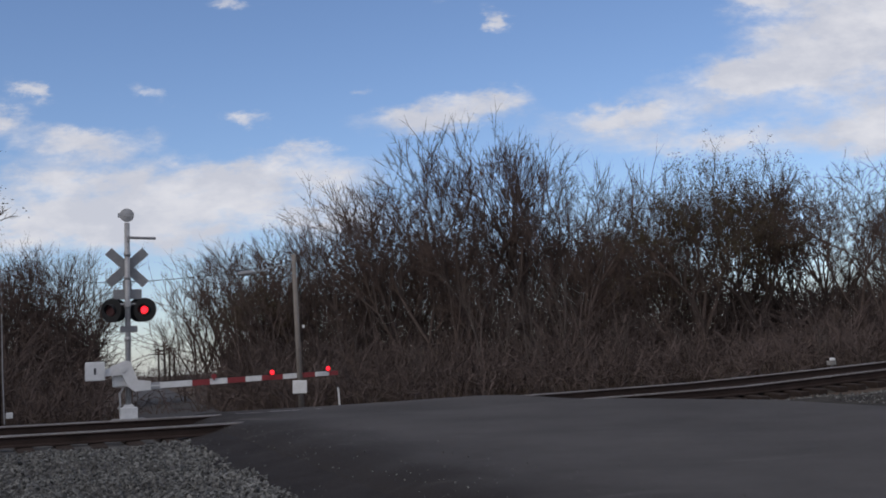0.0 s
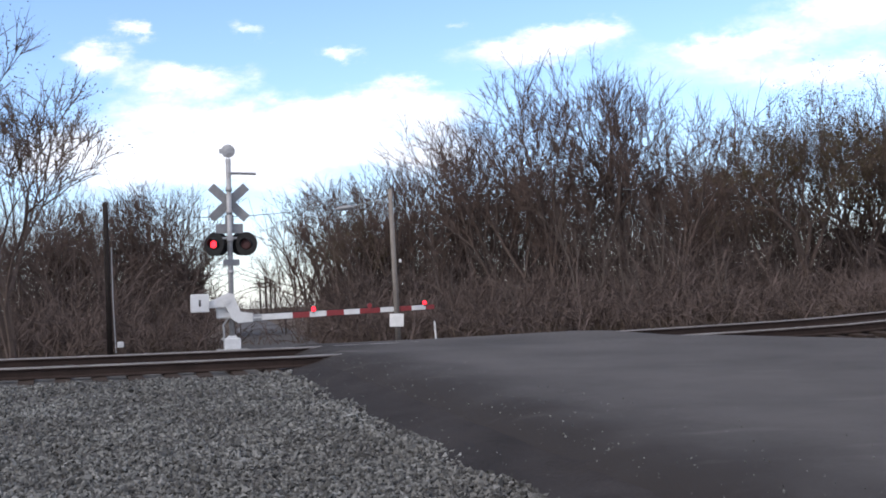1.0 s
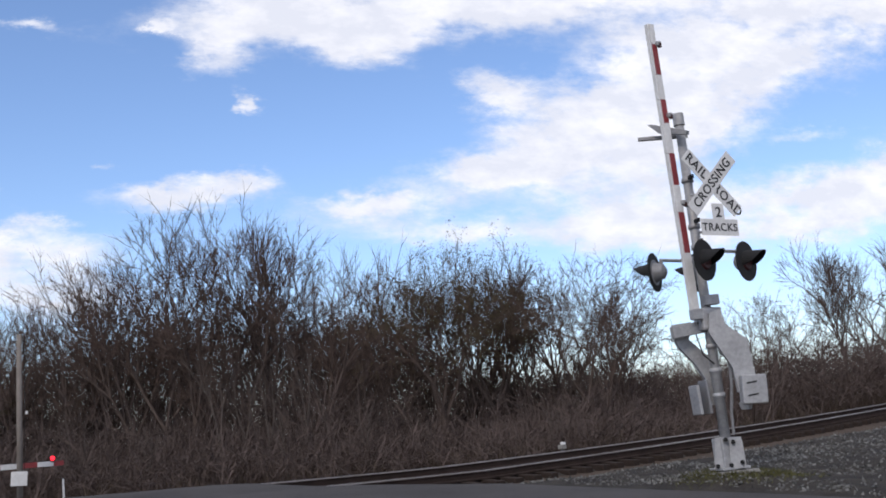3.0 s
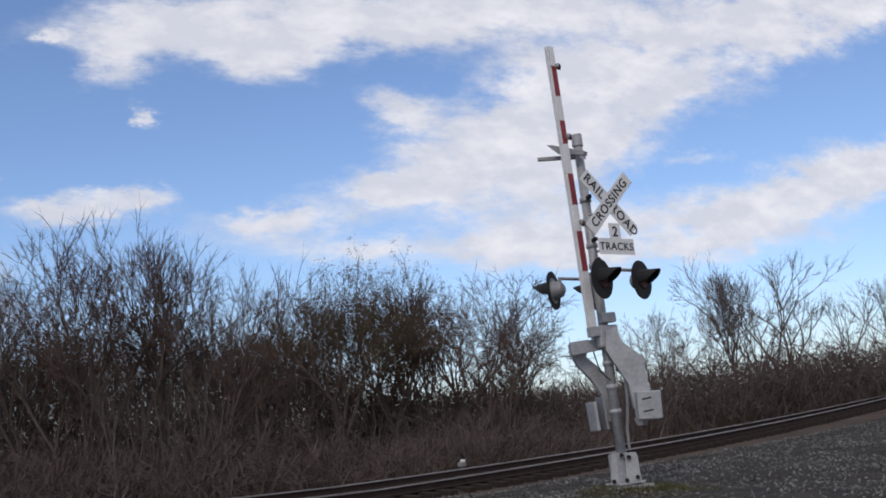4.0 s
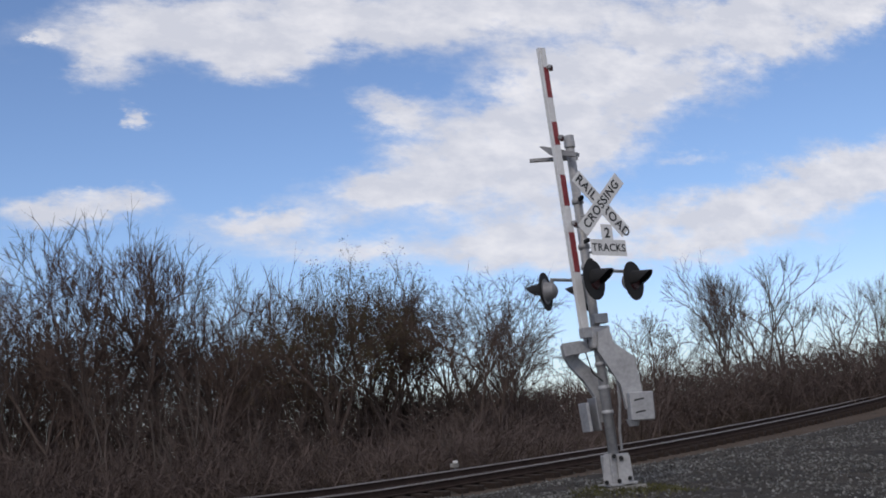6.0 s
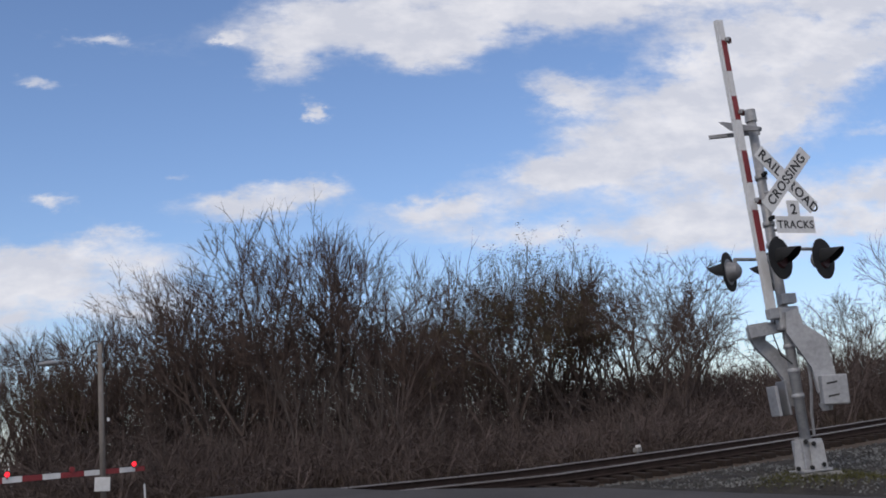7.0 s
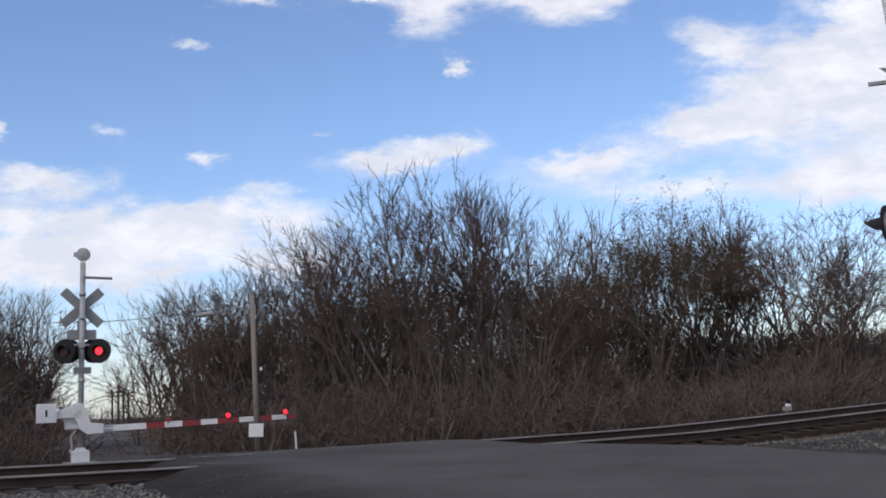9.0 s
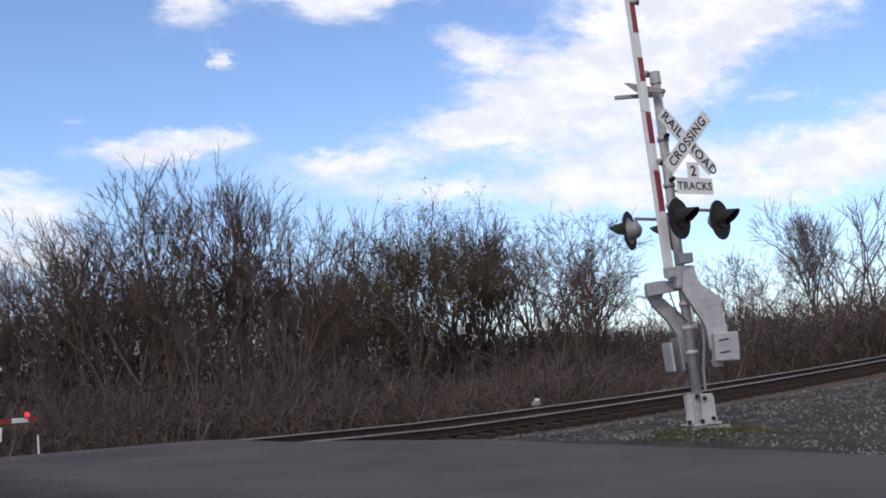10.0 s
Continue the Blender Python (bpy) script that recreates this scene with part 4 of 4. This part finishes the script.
    # two pairs of lamps back to back, turned to the road
    for side, turn in ((-1, 0), (1, 180)):
        for s in (-1, 1):
            m = FACE @ pose(0.47 * s, 0.50 * side, 3.03, 0, 0, turn + (10 if turn == 0 else 24))
            flasher(sig, m, back_mat=DULL, reach_most=0.28)
        p = [FACE @ Vector(q) for q in ((0, 0, 3.18), (0, 0.36 * side, 3.20), (-0.42, 0.40 * side, 3.20))]
        part("lamp_arm", tube([p[0], p[1]], 0.028, 10), GALV, sig)
        a, b = FACE @ Vector((-0.44, 0.38 * side, 3.20)), FACE @ Vector((0.44, 0.38 * side, 3.20))
        bm = tube([a, b], 0.026, 10)
        for s in (-0.42, 0.42):
            tube([FACE @ Vector((s, 0.38 * side, 3.20)), FACE @ Vector((s, 0.42 * side, 3.05))], 0.03, 8, bm)
        part("lamp_arm", bm, GALV, sig)
    part("junction_box", box((0.22, 0.16, 0.15), (0.08, -0.10, 2.50), (0, 0, 20), 0.012), GALV, sig)
    # gate machine: a hub, two curved counterweight arms and their weights
    bm = box((0.34, 0.30, 0.34), (0.0, -0.02, 2.22), (0, 0, 30), 0.03)
    box((0.66, 0.10, 0.18), (-0.26, -0.12, 2.10), (0, -6, 30), 0.01, bm)
    part("gate_machine", bm, GALV, sig, "silver gate drive housing")
    left = [(-0.56, 2.20), (-0.26, 2.22), (-0.28, 2.08), (-0.34, 1.96), (-0.10, 1.72), (0.0, 1.60), (0.02, 1.35), (0.02, 0.95), (-0.14, 0.95), (-0.16, 1.35), (-0.30, 1.60), (-0.50, 1.84), (-0.56, 1.98)]
    part("counterweight_arm", plate(left, 0.08, None, pose(-0.03, 0.20, 0, 0, 0, 25)), GALV, sig, "silver curved counterweight arm")
    right = [(0.02, 2.30), (0.18, 2.34), (0.24, 2.10), (0.52, 1.86), (0.57, 1.20), (0.28, 1.10), (0.25, 1.46), (0.08, 1.80), (-0.02, 2.0)]
    part("counterweight_arm", plate(right, 0.09, None, pose(0.0, -0.22, 0, 0, 0, 12)), GALV, sig, "silver curved counterweight arm")
    w = part("counterweight", box((0.36, 0.24, 0.42), (0.49, -0.22, 1.12), (0, 3, 12), 0.02), GALV, sig, "silver square counterweight")
    for z in (1.22, 1.04):
        part("slot", box((0.15, 0.012, 0.022), (0.48, -0.346, z), (0, -6, 12)), BLACK, w)
    part("counterweight_foot", rod((0.36, -0.2, 0.84), (0.36, -0.2, 0.95), 0.07, 0.11, 16), GALV, sig)
    part("weight_plate", box((0.05, 0.30, 0.44), (-0.34, 0.1, 1.05), (0, -2, 25), 0.01), GALV, sig, "thin silver counterweight plate")
    part("weight_plate", box((0.04, 0.30, 0.50), (-0.20, 0.12, 1.08), (0, -2, 25), 0.01), DULL, sig, "thin grey counterweight plate")
    part("conduit", tube([(0.10, -0.02, 1.72), (0.22, -0.08, 1.60), (0.20, -0.08, 1.2), (0.14, -0.02, 0.8), (0.13, 0, 0.5)], 0.022), DULL, sig)
    part("cable", tube([(-0.12, -0.10, 2.30), (-0.20, -0.12, 2.0), (-0.14, -0.12, 1.7), (0.0, -0.10, 1.55)], 0.010, 6), BLACK, sig)
    # raised arm
    arm = part("gate_arm", box((0.06, 0.03, 4.45), (0, 0, 2.22)), WHITE, sig, "raised red and white striped gate arm")
    arm.matrix_basis = pose(-0.15, -0.26, 2.28, 0, -1.1, 42)
    cuts = (0.0, 0.95, 1.58, 2.00, 2.50, 2.98, 3.36, 3.76, 4.26, 4.59)
    for i, (a, b) in enumerate(zip(cuts, cuts[1:])):
        part("stripe", box((0.115 - 0.003 * i, 0.034, b - a - 0.004), (0.004, -0.003, (a + b) / 2), bevel=0.004), RED if i % 2 else WHITE, arm, "red board section" if i % 2 else "white board section")
        part("edge_board", box((0.034, 0.07, b - a - 0.004), (-0.062, 0.02, (a + b) / 2), bevel=0.004), WHITE, arm)
    for zk in (1.72, 3.10, 4.26):
        lamp = part("arm_lamp", box((0.08, 0.09, 0.07), (0.06, -0.03, zk), bevel=0.012), GALV, arm, "unlit arm lamp")
        part("lens", rod((0.075, -0.05, zk - 0.06), (0.075, -0.05, zk + 0.0), 0.03, 0.036, 12), LENS, lamp)
    part("arm_clamp", box((0.16, 0.12, 0.16), (0.0, 0.02, 0.02), bevel=0.015), GALV, arm)
    return sig


far_signal()
near_signal()


# ---- poles, wires and small things ----
def grey_pole():
    x, y = polar(-8.2, 27.6)
    p = thing("utility_pole", pose(x, y, -0.1, 0, -0.35, 10), "weathered grey wooden pole carrying a street lamp", "utility pole", "poles")
    part("shaft", rod((0, 0, 0), (0, 0, 4.15), 0.078, 0.058, 14), POLE_WOOD, p, smooth=True)
    part("sign", box((0.37, 0.02, 0.34), (-0.02, -0.11, 0.68), (0, 3, -6), 0.012), WHITE, p, "blank white square sign")
    part("cable", tube([(0.10, -0.02, 4.0), (0.13, -0.06, 3.2), (0.11, -0.06, 2.0), (0.10, -0.05, 0.9)], 0.008, 6), BLACK, p)
    part("lamp_arm", tube([(0, -0.05, 3.80), (-0.45, -0.1, 3.86), (-0.95, -0.1, 3.74)], 0.011, 8), DULL, p, "thin grey lamp arm")
    bm = bmesh.new()
    bmesh.ops.create_uvsphere(bm, u_segments=16, v_segments=8, radius=1, matrix=pose(-1.22, -0.1, 3.70, 0, -4) @ Matrix.Diagonal((0.26, 0.10, 0.07, 1)))
    part("lamp_head", bm, DULL, p, "grey cobra-head street lamp", True)
    part("insulator", rod((0.16, -0.06, 2.2), (0.16, -0.06, 2.28), 0.035, 0.03, 10), WHITE, p)
    return p


def dark_pole():
    x, y = polar(-23.4, 29.0)
    p = thing("utility_pole", pose(x, y, -0.1, 0, 0.2, 20), "dark tarred wooden pole with a conduit", "utility pole", "poles")
    part("shaft", rod((0, 0, 0), (0, 0, 4.2), 0.078, 0.065, 14), DARK_WOOD, p, smooth=True)
    part("conduit", tube([(0.12, -0.07, 3.0), (0.12, -0.08, 1.6), (0.15, -0.08, 0.2)], 0.014, 8), GALV, p)
    part("meter_box", box((0.16, 0.12, 0.15), (0.27, -0.08, 0.42), bevel=0.015), WHITE, p, "small white box")


def marker_post():
    x, y = polar(-6.15, 28.5)
    p = thing("marker_post", pose(x, y, -0.05, 0, -2, 0), "thin white marker post beside the road", "marker post")
    part("shaft", rod((0, 0, 0), (0, 0, 0.52), 0.028, 0.024, 8), WHITE, p)
    part("cap", rod((0, 0, 0.52), (0, 0, 0.55), 0.03, 0.012, 8), DULL, p)


def trackside_box():
    p0 = track_point(5.5, 3.0)
    p = thing("trackside_box", pose(p0.x, p0.y, 0.22, 0, 0, 25), "small grey and white box beside the track", "trackside box")
    part("body", box((0.19, 0.16, 0.12), (0, 0, 0.15), bevel=0.02), CONCRETE, p)
    part("lid", box((0.09, 0.13, 0.07), (0.04, 0, 0.24), bevel=0.02), WHITE, p)
    part("stake", rod((0, 0, -0.45), (0, 0, 0.08), 0.03, 0.03, 8), DULL, p)


def far_poles():
    first = None
    for a, r, top in ((-15.25, 120, 1.15), (-15.0, 135, 1.3), (-14.75, 150, 1.2), (-15.55, 140, 0.9)):
        x, y = polar(a, r)
        if first is None:
            p = thing("utility_pole", Matrix(), "distant dark power pole with crossarms along the road", "utility pole", "distant power poles")
            part("shaft", rod((0, 0, 0), (0, 0, 4.8), 0.15, 0.11, 10), DARK_WOOD, p)
            for z in (4.5, 4.0):
                part("crossarm", box((1.9, 0.1, 0.12), (0, 0, z)), DARK_WOOD, p)
            first = p
        else:
            p = copy_thing(first, Matrix())
        p.matrix_basis = pose(x, y, -0.2, 0, 0, 10 + r)


def wires():
    for a, b in (((polar(-19, 40), 4.6), (polar(-7.8, 44), 5.6)),):
        (x0, y0), z0 = a
        (x1, y1), z1 = b
        pts = [(x0 + (x1 - x0) * k / 14, y0 + (y1 - y0) * k / 14, z0 + (z1 - z0) * k / 14 - 1.0 * (k / 14) * (1 - k / 14)) for k in range(15)]
        tagged(part("overhead_wire", tube(pts, 0.014, 5), BLACK), "thin sagging overhead wire between trees", "overhead wire")


def weeds():
    """Low yellow-green weeds in the stones at the foot of the mast."""
    g = np.random.default_rng(17)
    x0, y0 = polar(28.42, 16.2)
    segs = []
    for k in range(1300):
        a, r = g.uniform(0, 6.28), 0.34 + abs(g.normal(0, 0.24))
        x, y = x0 + 0.15 + math.cos(a) * r * 1.3, y0 - 0.15 + math.sin(a) * r
        z, h = right_bed(x, y) - 0.01, g.uniform(0.03, 0.10)
        d = g.normal(0, 0.6, 2)
        segs.append((np.array([x, y, z]), np.array([x + d[0] * h, y + d[1] * h, z + h]), 0.007, 0))
    v, f = spikes(segs)
    tagged(mesh_object("weeds", v.tolist(), f.tolist(), WEED), "low yellow-green weeds among stones at the mast's foot", "weeds", "", "stuff")


grey_pole()
weeds()
dark_pole()
marker_post()
trackside_box()
far_poles()
wires()


# ---- moving lamps ----
# the flasher relay swaps the pair: seconds at which the right lamp comes on and goes off
RIGHT_ON = [(-0.10, 0.60), (1.22, 1.88), (2.46, 3.10), (3.68, 4.30), (4.90, 5.52), (6.12, 6.74), (7.34, 7.97), (8.55, 9.24), (9.80, 10.4)]


def flash_rows(on, lit, dark):
    rows = []
    for k in range(101):
        t = k / 10
        rows.append((t, lit if any(a <= t < b for a, b in RIGHT_ON) == on else dark))
    return rows


def motions():
    for key, on in (("right", True), ("left", False)):
        big, small = BULBS[key]
        walk(big, flash_rows(on, pose(0, -0.031, 0), pose(0, 0.04, 0)))
        walk(small, flash_rows(on, pose(0, -0.031, 0), pose(0, 0.01, 0)))
    for bulb in BULBS["steady"]:
        bulb.matrix_basis = pose(0, -0.031, 0)


motions()
